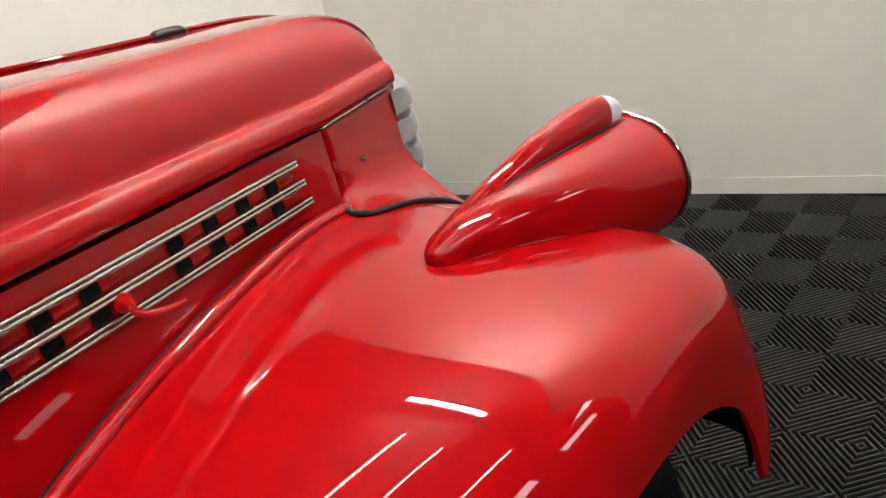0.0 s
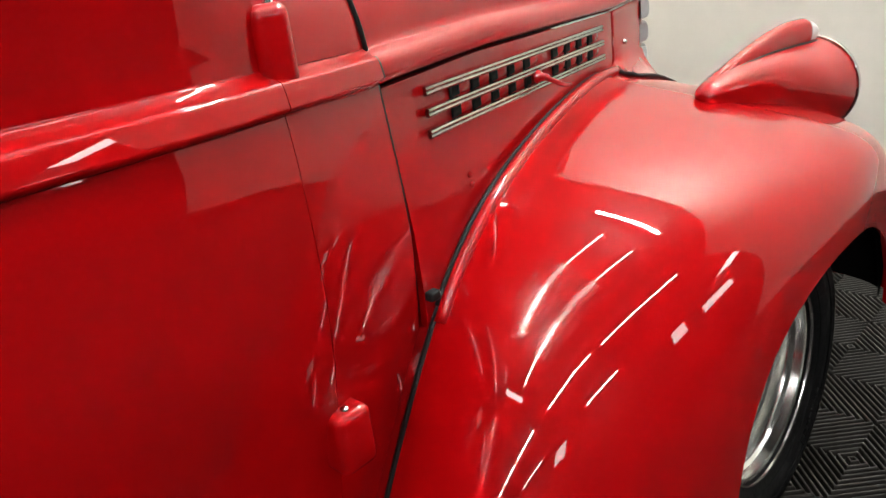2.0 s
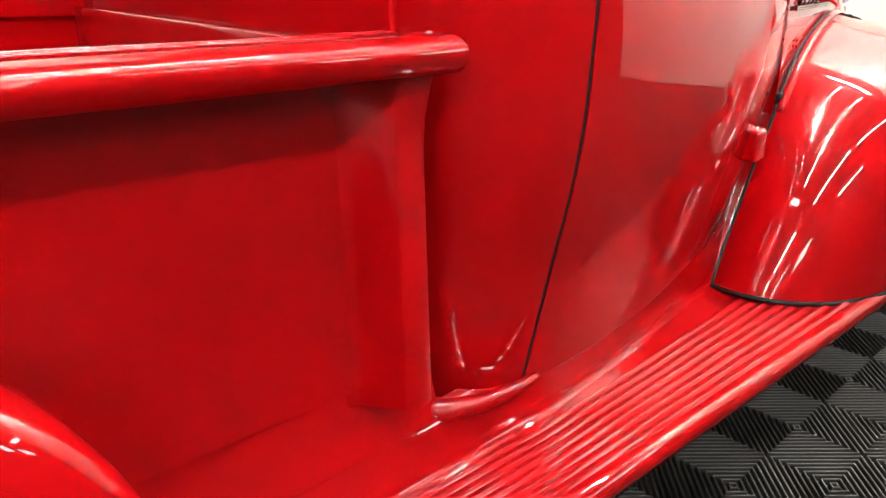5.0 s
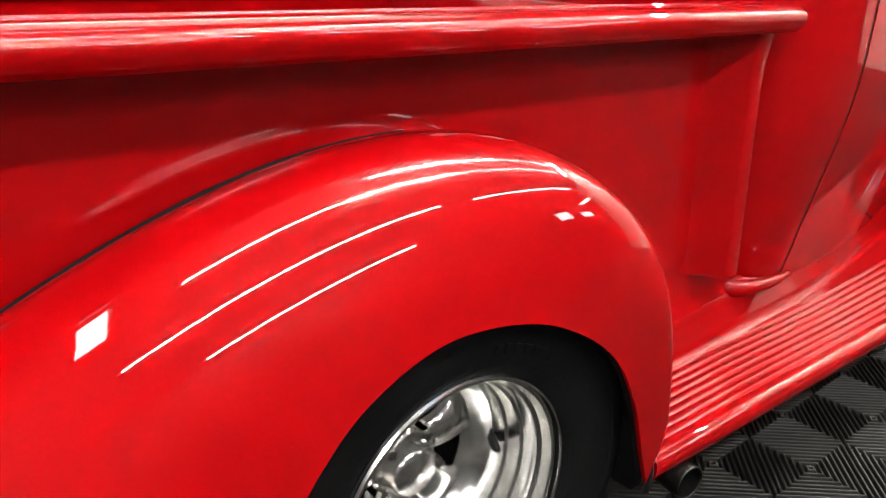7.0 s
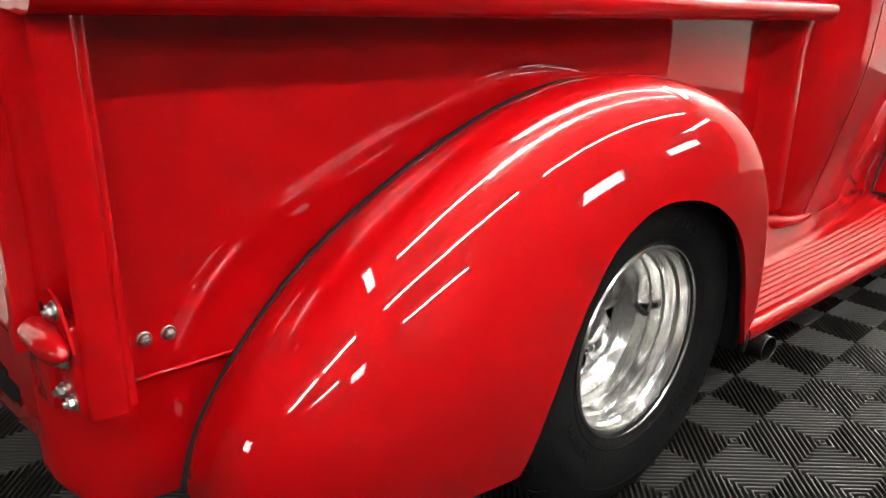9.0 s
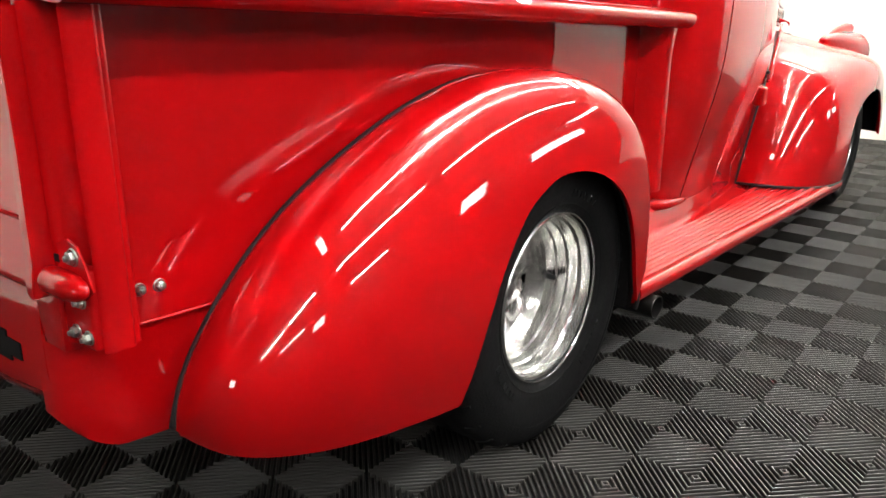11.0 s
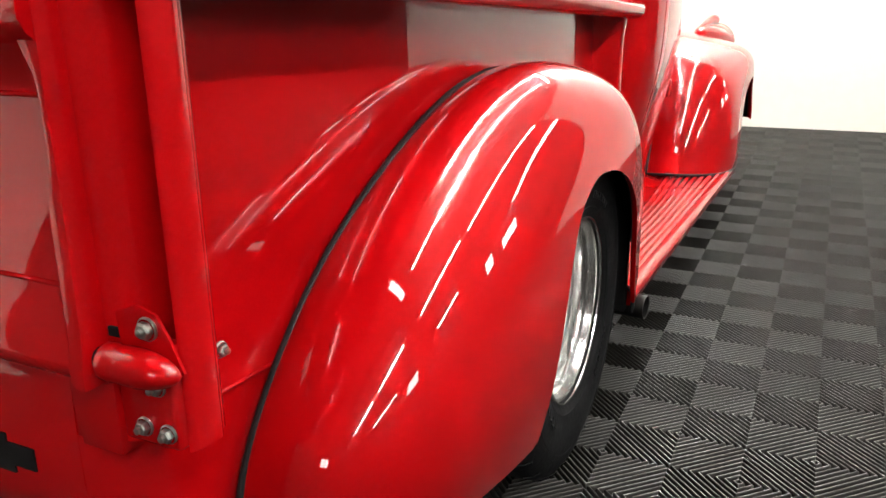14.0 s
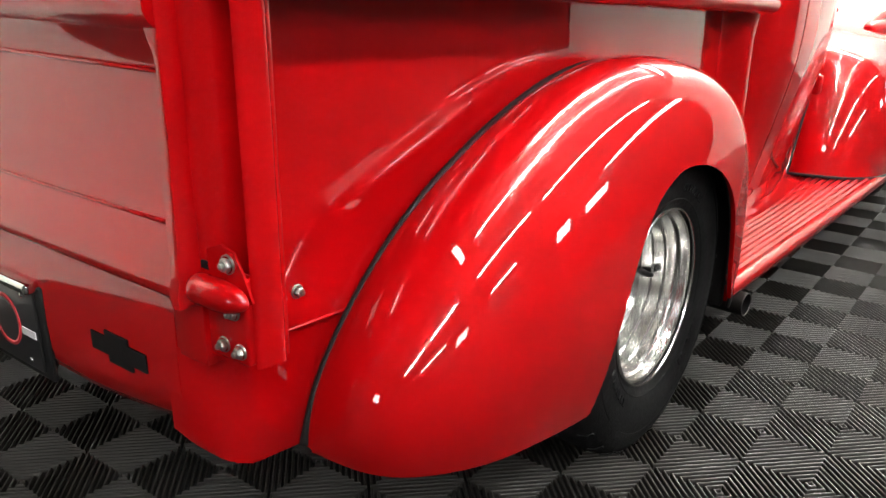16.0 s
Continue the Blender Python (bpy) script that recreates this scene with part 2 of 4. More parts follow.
tube_lamp((2.02, 0.35, LZ), (3.48, 0.35, LZ))
tube_lamp((-1.8, 1.42, LZ), (0.42, 1.42, LZ), LAMP_WEAK)
# the rows in the open hall beside the truck
tube_lamp((1.65, -2.2, LZ), (4.1, -2.2, LZ), LAMP_MID)
tube_lamp((-1.15, -2.1, LZ), (1.25, -2.1, LZ), LAMP_STRONG)
tube_lamp((-3.8, -2.0, LZ), (-2.2, -2.0, LZ), LAMP_REAR)
# added fill lamp without a known source, brightens the tail
tube_lamp((-6.6, -2.0, LZ), (-4.2, -2.0, LZ), LAMP_FILL)
tube_lamp((-0.2, -4.25, LZ), (1.7, -4.25, LZ), LAMP_STRONG)
# added rear lamp of the outer row, fill as well
tube_lamp((-6.0, -4.25, LZ), (-3.6, -4.25, LZ), LAMP_MID)
# the lamp that washes the white wall
tube_lamp((3.84, 0.85, LZ), (3.96, -0.45, LZ), LAMP_WALL)
# a cloth diffuser stretched under two of the rows
DX0, DX1, DY0, DY1, DZ = 0.2, 2.62, -0.95, 0.8, LZ - 0.042
diffuser = thing("light_diffuser", "white cloth light diffuser on a slim frame below tube lamps", "light diffuser")
part("cloth", grid([[(x, y, DZ) for y in np.linspace(DY0, DY1, 3)] for x in np.linspace(DX0, DX1, 3)]), SHEET, diffuser)
for a, b in (((DX0, DY0), (DX1, DY0)), ((DX1, DY0), (DX1, DY1)), ((DX1, DY1), (DX0, DY1)), ((DX0, DY1), (DX0, DY0))):
    part("frame_bar", tube([(*a, DZ), (*b, DZ)], 0.014, 8), HOUSING, diffuser)
for x in (DX0, DX1):
    for y in (DY0, DY1):
        part("wire", tube([(x, y, DZ), (x, y, CEIL)], 0.003, 6), HOUSING, diffuser)


def panel_lamp(x, y, w, d):
    ob = thing("panel_lamp", "flat white panel lamp on the ceiling", "ceiling lamp", "panel lamps")
    part("panel", box((x - w / 2, y - d / 2, CEIL - 0.035), (x + w / 2, y + d / 2, CEIL - 0.03)), PANEL, ob, smooth=False)
    part("frame", box((x - w / 2 - 0.02, y - d / 2 - 0.02, CEIL - 0.03), (x + w / 2 + 0.02, y + d / 2 + 0.02, CEIL)), HOUSING, ob, smooth=False)
    return ob


panel_lamp(-1.45, -0.15, 0.2, 1.0)


def window(name, x0, x1, z0, z1):
    ob = thing(name, "bright pane in the far showroom wall, window or added highlight source", "window", kind="structure")
    part("pane", box((x0, FAR_Y + 0.01, z0), (x1, FAR_Y + 0.02, z1)), WINDOW, ob, smooth=False)
    for a, b in (((x0 - 0.05, z0 - 0.05), (x1 + 0.05, z0)), ((x0 - 0.05, z1), (x1 + 0.05, z1 + 0.05)), ((x0 - 0.05, z0), (x0, z1)), ((x1, z0), (x1 + 0.05, z1))):
        part("window_frame", box((a[0], FAR_Y + 0.002, a[1]), (b[0], FAR_Y + 0.045, b[1])), HOUSING, ob, smooth=False)


window("window_1", 4.25, 4.8, 2.35, 2.95)
panel_lamp(6.4, -4.05, 0.5, 1.6)
# added pane repeating the panel lamp, for the highlight on the door
window("window_2", 5.4, 6.3, 2.3, 2.72)
window("window_3", -2.9, -2.0, 2.75, 3.35)
# a small two-light window in the wall behind the tail
back_window = thing("window_4", "small bright two-light window in the wall behind the truck", "window", kind="structure")
for y in (0.55, 1.12):
    part("pane", box((-7.99, y, 1.3), (-7.98, y + 0.5, 2.1)), WINDOW, back_window, smooth=False)
for y0, y1, z0, z1 in ((0.49, 0.55, 1.24, 2.16), (1.05, 1.12, 1.24, 2.16), (1.62, 1.68, 1.24, 2.16), (0.55, 1.05, 1.24, 1.3), (0.55, 1.05, 2.1, 2.16), (1.12, 1.62, 1.24, 1.3), (1.12, 1.62, 2.1, 2.16)):
    part("window_frame", box((-7.998, y0, z0), (-7.955, y1, z1)), HOUSING, back_window, smooth=False)


# ---- the truck ----
truck = thing("pickup_truck", "glossy red vintage pickup truck parked on a ribbed tile floor", "truck")


def inside(x, z, poly):
    """Whether a place of the side view lies in a polygon."""
    hit = False
    for (x1, z1), (x2, z2) in zip(poly, poly[1:] + poly[:1]):
        if (z1 > z) != (z2 > z) and x < (x2 - x1) * (z - z1) / (z2 - z1) + x1:
            hit = not hit
    return hit


def fender(stations, lip, rows=241, cols=30):
    """A pressed fender skin, cut by the wheel opening. Stations: place at the body, way from it, place at the bottom, way from it."""
    run = np.array(spline([np.concatenate([np.array(q, float).ravel() for q in st]) for st in stations], rows))
    for _ in range(90):
        run[1:-1] = 0.25 * run[:-2] + 0.5 * run[1:-1] + 0.25 * run[2:]
    poly = [tuple(q) for q in spline(lip, 70)]
    poly += [(poly[-1][0] + 0.4, poly[-1][1]), (poly[-1][0] + 0.4, 0.0), (poly[0][0] - 0.012, 0.0), (poly[0][0] - 0.012, poly[0][1] - 0.03)]
    out = []
    for f in run:
        a, b, c, d = f[0:3], f[0:3] + f[3:6], f[6:9] + f[9:12], f[6:9]

        def at(t):
            return (1 - t) ** 3 * a + 3 * (1 - t) ** 2 * t * b + 3 * (1 - t) * t * t * c + t ** 3 * d

        end = 1.0
        for k in range(1, 101):
            p = at(k / 100)
            if inside(p[0], p[2], poly):
                lo, hi = (k - 1) / 100, k / 100
                for _ in range(14):
                    mid = (lo + hi) / 2
                    q = at(mid)
                    lo, hi = (lo, mid) if inside(q[0], q[2], poly) else (mid, hi)
                end = lo
                break
        fine = np.array([at(t) for t in np.linspace(0, end, 80)])
        run_len = np.concatenate([[0], np.cumsum(np.linalg.norm(np.diff(fine, axis=0), axis=1))])
        want = np.linspace(0, run_len[-1], cols)
        out.append([np.array([np.interp(w, run_len, fine[:, i]) for i in range(3)]) for w in want])
    return out


def fender_part(name, sheet, label, first_row, first_col):
    """The skin, its rolled lip and its inside."""
    rows = []
    for r in sheet:
        e, t = np.array(r[-1]), np.array(r[-1]) - np.array(r[-2])
        t = t / (np.linalg.norm(t) + 1e-9)
        rows.append(list(r) + [e + np.array((0, 0.006, 0)), e - t * 0.006 + np.array((0, 0.012, 0))])
    ob = part(name, grid(rows), RED, truck, label, angle=50)
    inner = []
    for r in sheet[first_row:]:
        r = r[first_col:]
        c = np.mean([np.array(p) for p in r], axis=0)
        inner.append([np.array(p) + np.array((0, 0.012, 0)) + 0.05 * (c - np.array(p)) for p in r])
    part("wheel_well", grid(inner), BLACK, ob, "black wheel well lining")
    if first_col:
        inner = []
        for r in sheet[165:]:
            c = np.mean([np.array(p) for p in r], axis=0)
            inner.append([np.array(p) + np.array((-0.012, 0.008, 0)) + 0.05 * (c - np.array(p)) for p in r])
        part("wheel_well", grid(inner), BLACK, ob, "black wheel well lining")
    return ob


def welt(places, radius, parent, name="welt"):
    return part(name, tube(places, radius, 8), SEAL, parent, "black tube along the seam, rubber welt or painted gap shadow")


# rear fender
RC = (-0.374, 0.373)
BED_Y = 0.42
RW = [(-1.266, 0.42, 0.362), (-1.235, 0.42, 0.45), (-1.155, 0.42, 0.555), (-1.03, 0.42, 0.665), (-0.86, 0.42, 0.757), (-0.66, 0.42, 0.832), (-0.45, 0.42, 0.876), (-0.25, 0.42, 0.872), (-0.14, 0.42, 0.82), (-0.045, 0.42, 0.702), (-0.001, 0.42, 0.535), (0.009, 0.42, 0.378)]
RDW = [(0.003, -0.024, -0.0), (-0.044, -0.086, 0.071), (-0.062, -0.126, 0.112), (-0.055, -0.147, 0.125), (-0.035, -0.149, 0.12), (-0.017, -0.145, 0.11), (-0.007, -0.168, 0.093), (0.001, -0.229, 0.066), (0.016, -0.289, 0.056), (0.033, -0.317, 0.062), (0.041, -0.314, 0.085), (0.034, -0.279, 0.124)]
RE = [(-1.262, 0.4, 0.352), (-1.255, 0.26, 0.361), (-1.138, 0.185, 0.346), (-1.005, 0.16, 0.327), (-0.8, 0.152, 0.295), (-0.62, 0.15, 0.285), (-0.43, 0.15, 0.28), (-0.27, 0.152, 0.275), (-0.14, 0.155, 0.27), (-0.06, 0.157, 0.266), (-0.02, 0.158, 0.264), (-0.008, 0.16, 0.262)]
RDE = [(-0.007, -0.007, 0.005), (-0.034, -0.044, 0.11), (-0.05, -0.069, 0.209), (-0.057, -0.082, 0.303), (-0.052, -0.077, 0.387), (-0.037, -0.06, 0.459), (-0.015, -0.051, 0.519), (0.012, -0.043, 0.558), (0.042, -0.022, 0.553), (0.072, 0.005, 0.485), (0.099, 0.017, 0.352), (0.118, 0.01, 0.152)]
RLIP = [(-0.80, 0.315), (-0.748, 0.435), (-0.685, 0.537), (-0.60, 0.622), (-0.52, 0.666), (-0.42, 0.689), (-0.30, 0.672), (-0.20, 0.62), (-0.12, 0.545), (-0.06, 0.44), (-0.028, 0.34), (-0.006, 0.262)]
sheet = fender(list(zip(RW, RDW, RE, RDE)), RLIP)
rear_fender = fender_part("rear_fender", sheet, "bulbous red rear fender with an open wheel arch", 70, 12)
line = []
for r in sheet[::2]:
    if r[0][0] < -0.30:
        f = np.clip((r[0][0] + 0.60) / 0.25, 0, 1)
        line.append((0.45 + 0.55 * f) * np.array(r[0]) + 0.55 * (1 - f) * np.array(r[1]) + np.array((0, -0.0055, 0.003 - 0.005 * f)))
welt(line, 0.0080, rear_fender)

# front fender
SIDE_X = [1.60, 1.87, 2.0, 2.2, 2.45, 2.7, 2.9]
SIDE_Y = [0.392, 0.459, 0.494, 0.545, 0.610, 0.674, 0.728]


def side_y(x):
    return lerp(x, SIDE_X, SIDE_Y)


PLAN_X = [0.585, 0.594, 0.615, 0.65, 0.70, 0.80, 1.0, 1.25, 1.45, 1.65, 1.87]
PLAN_Y = [0.46, 0.415, 0.37, 0.335, 0.308, 0.288, 0.286, 0.305, 0.336, 0.383, 0.459]
TUCK_Z = [0.30, 0.335, 0.36, 0.40, 0.45, 0.49, 0.55, 0.60, 0.70, 0.80, 0.88]
TUCK_Y = [0.1115, 0.1035, 0.098, 0.089, 0.0778, 0.0687, 0.055, 0.0435, 0.0215, 0.005, 0.0]
plan = spline(list(zip(PLAN_X, PLAN_Y)), 121)
PX, PY = [p[0] for p in plan], [p[1] for p in plan]
tuck = spline(list(zip(TUCK_Z, TUCK_Y)), 81)
TZ, TY = [p[0] for p in tuck], [p[1] for p in tuck]


def cab_y(x, z):
    flat = lerp(x, [1.60, 1.87], [1.0, 0.8])
    return lerp(x, PX, PY) + flat * lerp(z, TZ, TY)


FW = [(1.647, 0.474, 0.228), (1.72, 0.472, 0.39), (1.83, 0.466, 0.59), (1.94, 0.477, 0.72), (2.09, 0.516, 0.782), (2.26, 0.561, 0.817), (2.43, 0.604, 0.835), (2.58, 0.643, 0.838), (2.72, 0.683, 0.815), (2.836, 0.684, 0.765), (2.913, 0.721, 0.67), (2.947, 0.738, 0.53), (2.944, 0.738, 0.4), (2.912, 0.729, 0.29)]
FDW = [(-0.114, -0.195, 0.036), (-0.083, -0.204, 0.023), (-0.045, -0.241, 0.006), (0.001, -0.303, -0.015), (0.047, -0.386, -0.037), (0.092, -0.482, -0.064), (0.133, -0.579, -0.108), (0.167, -0.651, -0.147), (0.191, -0.671, -0.153), (0.198, -0.636, -0.118), (0.191, -0.573, -0.07), (0.175, -0.491, -0.016), (0.144, -0.381, 0.039), (0.098, -0.244, 0.096)]
FE = [(2.088, 0.132, 0.208), (2.1, 0.13, 0.21), (2.13, 0.13, 0.212), (2.18, 0.13, 0.214), (2.25, 0.13, 0.216), (2.33, 0.13, 0.218), (2.42, 0.13, 0.22), (2.51, 0.131, 0.223), (2.6, 0.134, 0.226), (2.69, 0.14, 0.23), (2.76, 0.146, 0.234), (2.81, 0.152, 0.24), (2.845, 0.158, 0.247), (2.864, 0.165, 0.255)]
FDE = [(-0.302, 0.001, -0.005), (-0.287, -0.021, 0.101), (-0.252, -0.031, 0.203), (-0.197, -0.027, 0.299), (-0.127, -0.015, 0.386), (-0.048, 0.001, 0.463), (0.026, 0.017, 0.525), (0.087, 0.033, 0.56), (0.127, 0.041, 0.554), (0.151, 0.033, 0.498), (0.169, -0.004, 0.405), (0.173, -0.045, 0.289), (0.148, -0.059, 0.149), (0.093, -0.046, -0.014)]
FLIP = [(2.088, 0.208), (2.085, 0.27), (2.1, 0.34), (2.125, 0.405), (2.165, 0.46), (2.225, 0.51), (2.3, 0.547), (2.39, 0.572), (2.48, 0.584), (2.57, 0.583), (2.66, 0.567), (2.75, 0.528), (2.818, 0.475), (2.845, 0.425), (2.856, 0.375), (2.86, 0.318)]
fsheet = fender(list(zip(FW, FDW, FE, FDE)), FLIP)
front_fender = fender_part("front_fender", fsheet, "wide rounded red front fender", 0, 0)
# the seam along cab and hood
seam = []
for r in fsheet[::2]:
    p = r[0]
    if p[0] > 2.68:
        break
    if p[0] < 1.84:
        p = next((q for q in r if q[1] < cab_y(q[0], q[2]) - 0.002), p)
    seam.append(np.array(p) + np.array((0, -0.003, 0.002)))
run = np.array(seam)
for _ in range(14):
    run[1:-1] = 0.25 * run[:-2] + 0.5 * run[1:-1] + 0.25 * run[2:]
seam = list(run)
welt([p for p in seam if p[0] < 1.90], 0.0052, front_fender)
# strip added behind the fender edge to close the gap to the cab
part("inner_flange", grid([[np.array(r[0]), np.array(r[0]) + np.array((-0.012, 0.03, 0.0)), np.array(r[0]) + np.array((-0.02, 0.09, 0.0))] for r in fsheet[::3] if r[0][0] < 2.0]), RED_DARK, front_fender, "darker red strip closing the gap behind the fender edge")
# beside the hood the black tube is the seam's shadow gap, not rubber
welt([p + np.array((0.0, 0.004, 0.001)) for p in seam if p[0] > 1.89], 0.0042, front_fender)
flange = part("flange", tube([p + np.array((-0.002, -0.013, -0.001)) for p in seam if p[0] > 1.88], 0.0105, 12), RED, front_fender, "rounded red fender edge along the hood")
welt([np.array(p) + np.array((0, 0, 0.003)) for p in fsheet[0]], 0.006, front_fender)


def on_fender(x, y):
    """The height of the fender's top at a place of the plan."""
    p = np.array([q for r in fsheet[70:] for q in r if q[2] > 0.55])
    d = (p[:, 0] - x) ** 2 + (p[:, 1] - y) ** 2
    k = np.argsort(d)[:4]
    w = 1 / (d[k] + 1e-5)
    return float((p[k, 2] * w).sum() / w.sum())


welt_line = spline([(2.676, 0.669), (2.667, 0.645), (2.664, 0.617), (2.69, 0.606), (2.74, 0.608), (2.82, 0.61), (2.90, 0.598), (2.96, 0.56)], 40)
welt([(x, y, on_fender(x, y) + 0.003) for x, y in welt_line], 0.0055, front_fender)
welt([(x, y, on_fender(x, y) + 0.003) for x, y in spline([(2.90, 0.70), (2.915, 0.66), (2.935, 0.62), (2.96, 0.56)], 26)], 0.0055, front_fender)


# headlight
def pod(stations, sides=28):
    """Stations of x, y, z and the half width, upper and lower half height."""
    rows = []
    for x, y, z, ry, up, dn in spline(stations, 30):
        rows.append([(x, y + ry * math.cos(k * math.tau / sides), z + (up if math.sin(k * math.tau / sides) > 0 else dn) * math.sin(k * math.tau / sides)) for k in range(sides)])
    return rows


hrows = pod([(2.594, 0.425, 0.797, 0.003, 0.003, 0.01), (2.597, 0.425, 0.798, 0.013, 0.011, 0.025), (2.609, 0.425, 0.799, 0.0225, 0.0175, 0.04), (2.634, 0.424, 0.80, 0.032, 0.024, 0.052), (2.72, 0.42, 0.790, 0.056, 0.045, 0.08), (2.82, 0.413, 0.770, 0.079, 0.068, 0.10), (2.92, 0.407, 0.746, 0.096, 0.088, 0.11), (3.0, 0.403, 0.728, 0.105, 0.101, 0.112), (3.05, 0.40, 0.722, 0.108, 0.107, 0.109)])
headlight = part("headlight", solid(hrows), RED, front_fender, "red torpedo headlight pod with a chrome rim")
HC = (3.05, 0.40, 0.722)
part("chrome_ring", lathe([(-0.002, 0.1082), (0.0, 0.1092), (0.006, 0.1098), (0.013, 0.1085), (0.019, 0.103), (0.018, 0.098), (0.010, 0.097)], HC, 56, "x"), CHROME, headlight, "chrome headlight ring")
part("lens", lathe([(0.012, 0.098), (0.024, 0.09), (0.034, 0.065), (0.039, 0.035), (0.041, 0.0005)], HC, 48, "x"), LENS, headlight, "clear ribbed headlight lens")
prow = pod([(2.652, 0.431, 0.814, 0.003, 0.003, 0.01), (2.654, 0.431, 0.8145, 0.009, 0.008, 0.02), (2.662, 0.430, 0.8155, 0.0125, 0.0125, 0.028), (2.68, 0.429, 0.818, 0.0145, 0.0155, 0.032), (2.74, 0.424, 0.828, 0.017, 0.021, 0.04), (2.84, 0.414, 0.842, 0.020, 0.027, 0.05), (2.93, 0.406, 0.849, 0.0215, 0.029, 0.05), (2.99, 0.40, 0.848, 0.0215, 0.028, 0.04), (3.005, 0.399, 0.847, 0.021, 0.027, 0.035)], 24)
parking = part("parking_light", solid(prow), RED, front_fender, "red teardrop parking light on the headlight pod")
part("lens", solid(pod([(3.003, 0.399, 0.847, 0.0195, 0.026, 0.033), (3.018, 0.398, 0.845, 0.018, 0.024, 0.03), (3.03, 0.397, 0.842, 0.022, 0.02, 0.024), (3.036, 0.397, 0.84, 0.008, 0.008, 0.008)], 20)), LENS, parking, "clear white parking light lens")
part("gasket", tube(spline([(2.672, 0.415, 0.826), (2.74, 0.405, 0.833), (2.84, 0.392, 0.835), (2.93, 0.383, 0.831), (3.03, 0.375, 0.823)], 16), 0.0028, 6), SEAL, parking, "thin black gasket line")
for s in (front_fender, rear_fender):
    mirrored(s, truck)


# hood
def belt_z(x):
    return lerp(x, [0.6, 0.65, 0.69, 0.763, 0.843, 1.05, 1.25, 1.5, 1.65, 1.83, 2.1, 2.48, 2.7, 2.9], [1.112, 1.097, 1.086, 1.072, 1.060, 1.047, 1.037, 1.022, 1.014, 1.001, 0.992, 0.964, 0.948, 0.945])


def hood_section(x, top, bow):
    """From the lower edge over the crease to the middle line."""
    y, z = side_y(x), belt_z(x)
    p = [(y + 0.012, z - 0.004), (y - 0.004, z), (y - 0.012, z + 0.005), (y - 0.0145, z + 0.012), (y - 0.0135, z + 0.022), (y - 0.0105, z + 0.031), (y - 0.004, z + 0.0365), (y + 0.004, z + 0.039)]
    h = max(top - z - 0.045, 0.004)
    b = z + 0.042
    p += [tuple(q) for q in bezier((y + 0.0075, b), (y + 0.005, b + 0.38 * h), (y + 0.018, b + 0.66 * h), (y + 0.048, b + 0.83 * h), 14)]
    p += [tuple(q) for q in bezier((y + 0.048, b + 0.83 * h), (y + 0.074, b + 0.975 * h), (YC - 0.36, b + h), (YC, b + h), 14)[1:]]
    out = []
    for yy, zz in p:
        s = np.clip((yy - y) / (YC - y), 0, 1)
        back = np.clip(1 - (x - 1.832) / 0.3, 0, 1) * (seam_hood(zz) + 0.004 - 1.832)
        out.append((x + back + bow * math.sin(s * math.pi / 2), yy, zz))
    return out


def seam_hood(z):
    return lerp(z, [0.66, 0.69, 0.78, 0.91, 1.0, 1.1, 1.2], [1.868, 1.866, 1.857, 1.838, 1.824, 1.802, 1.78])


HOOD = [(1.832, 1.185, 0.0), (1.95, 1.178, 0.0), (2.1, 1.168, 0.0), (2.3, 1.15, 0.0), (2.5, 1.13, 0.01), (2.65, 1.115, 0.03), (2.75, 1.103, 0.07), (2.82, 1.085, 0.11), (2.87, 1.055, 0.145), (2.895, 1.02, 0.165), (2.905, 0.99, 0.17)]
hood_rows = []
for x, top, bow in spline(HOOD, 40):
    half = hood_section(x, top, bow)
    hood_rows.append(half + [(px, 2 * YC - py, pz) for px, py, pz in reversed(half[:-1])])
bm = grid(hood_rows)
hood = part("hood", bm, RED, truck, "long rounded red hood with a rolled lower edge")
part("centre_trim", tube([(r[len(r) // 2][0], YC, r[len(r) // 2][2] + 0.003) for r in hood_rows[:30]], 0.005, 8), RED_DARK, hood, "red raised strip along the hood's middle")
part("hood_latch", solid(pod([(2.695, YC, 1.112, 0.004, 0.006, 0.004), (2.705, YC, 1.113, 0.012, 0.010, 0.008), (2.75, YC, 1.110, 0.012, 0.010, 0.009), (2.765, YC, 1.106, 0.005, 0.005, 0.005)], 12)), EXHAUST, hood, "small dark latch on the hood crease")


def seam_z(x):
    return lerp(x, [1.86, 1.94, 2.06, 2.19, 2.33, 2.45, 2.57, 2.68, 2.80, 2.92], [0.64, 0.716, 0.768, 0.80, 0.82, 0.83, 0.832, 0.82, 0.785, 0.745])


def side_sheet(x0, x1, n, thick=0.012, rows_z=14, z_low=None):
    rows = []
    for x in np.linspace(x0, x1, n):
        lo, hi = (z_low or seam_z)(x) - 0.02, belt_z(x) - 0.006
        rows.append([(x, side_y(x) + 0.004 * ((z - 0.9) / 0.1) ** 2 * 0.5, z) for z in np.linspace(lo, hi, rows_z)])
    back = [[(a, b + thick, c) for a, b, c in r] for r in rows]
    return solid([r + list(reversed(q)) for r, q in zip(rows, back)])


# hood side with two rows of vent openings
def strip_line(k, x):
    """Height of trim strip k at x."""
    return lerp(x, [1.925, 2.605], [(0.969, 0.925), (0.941, 0.896), (0.913, 0.867)][k])


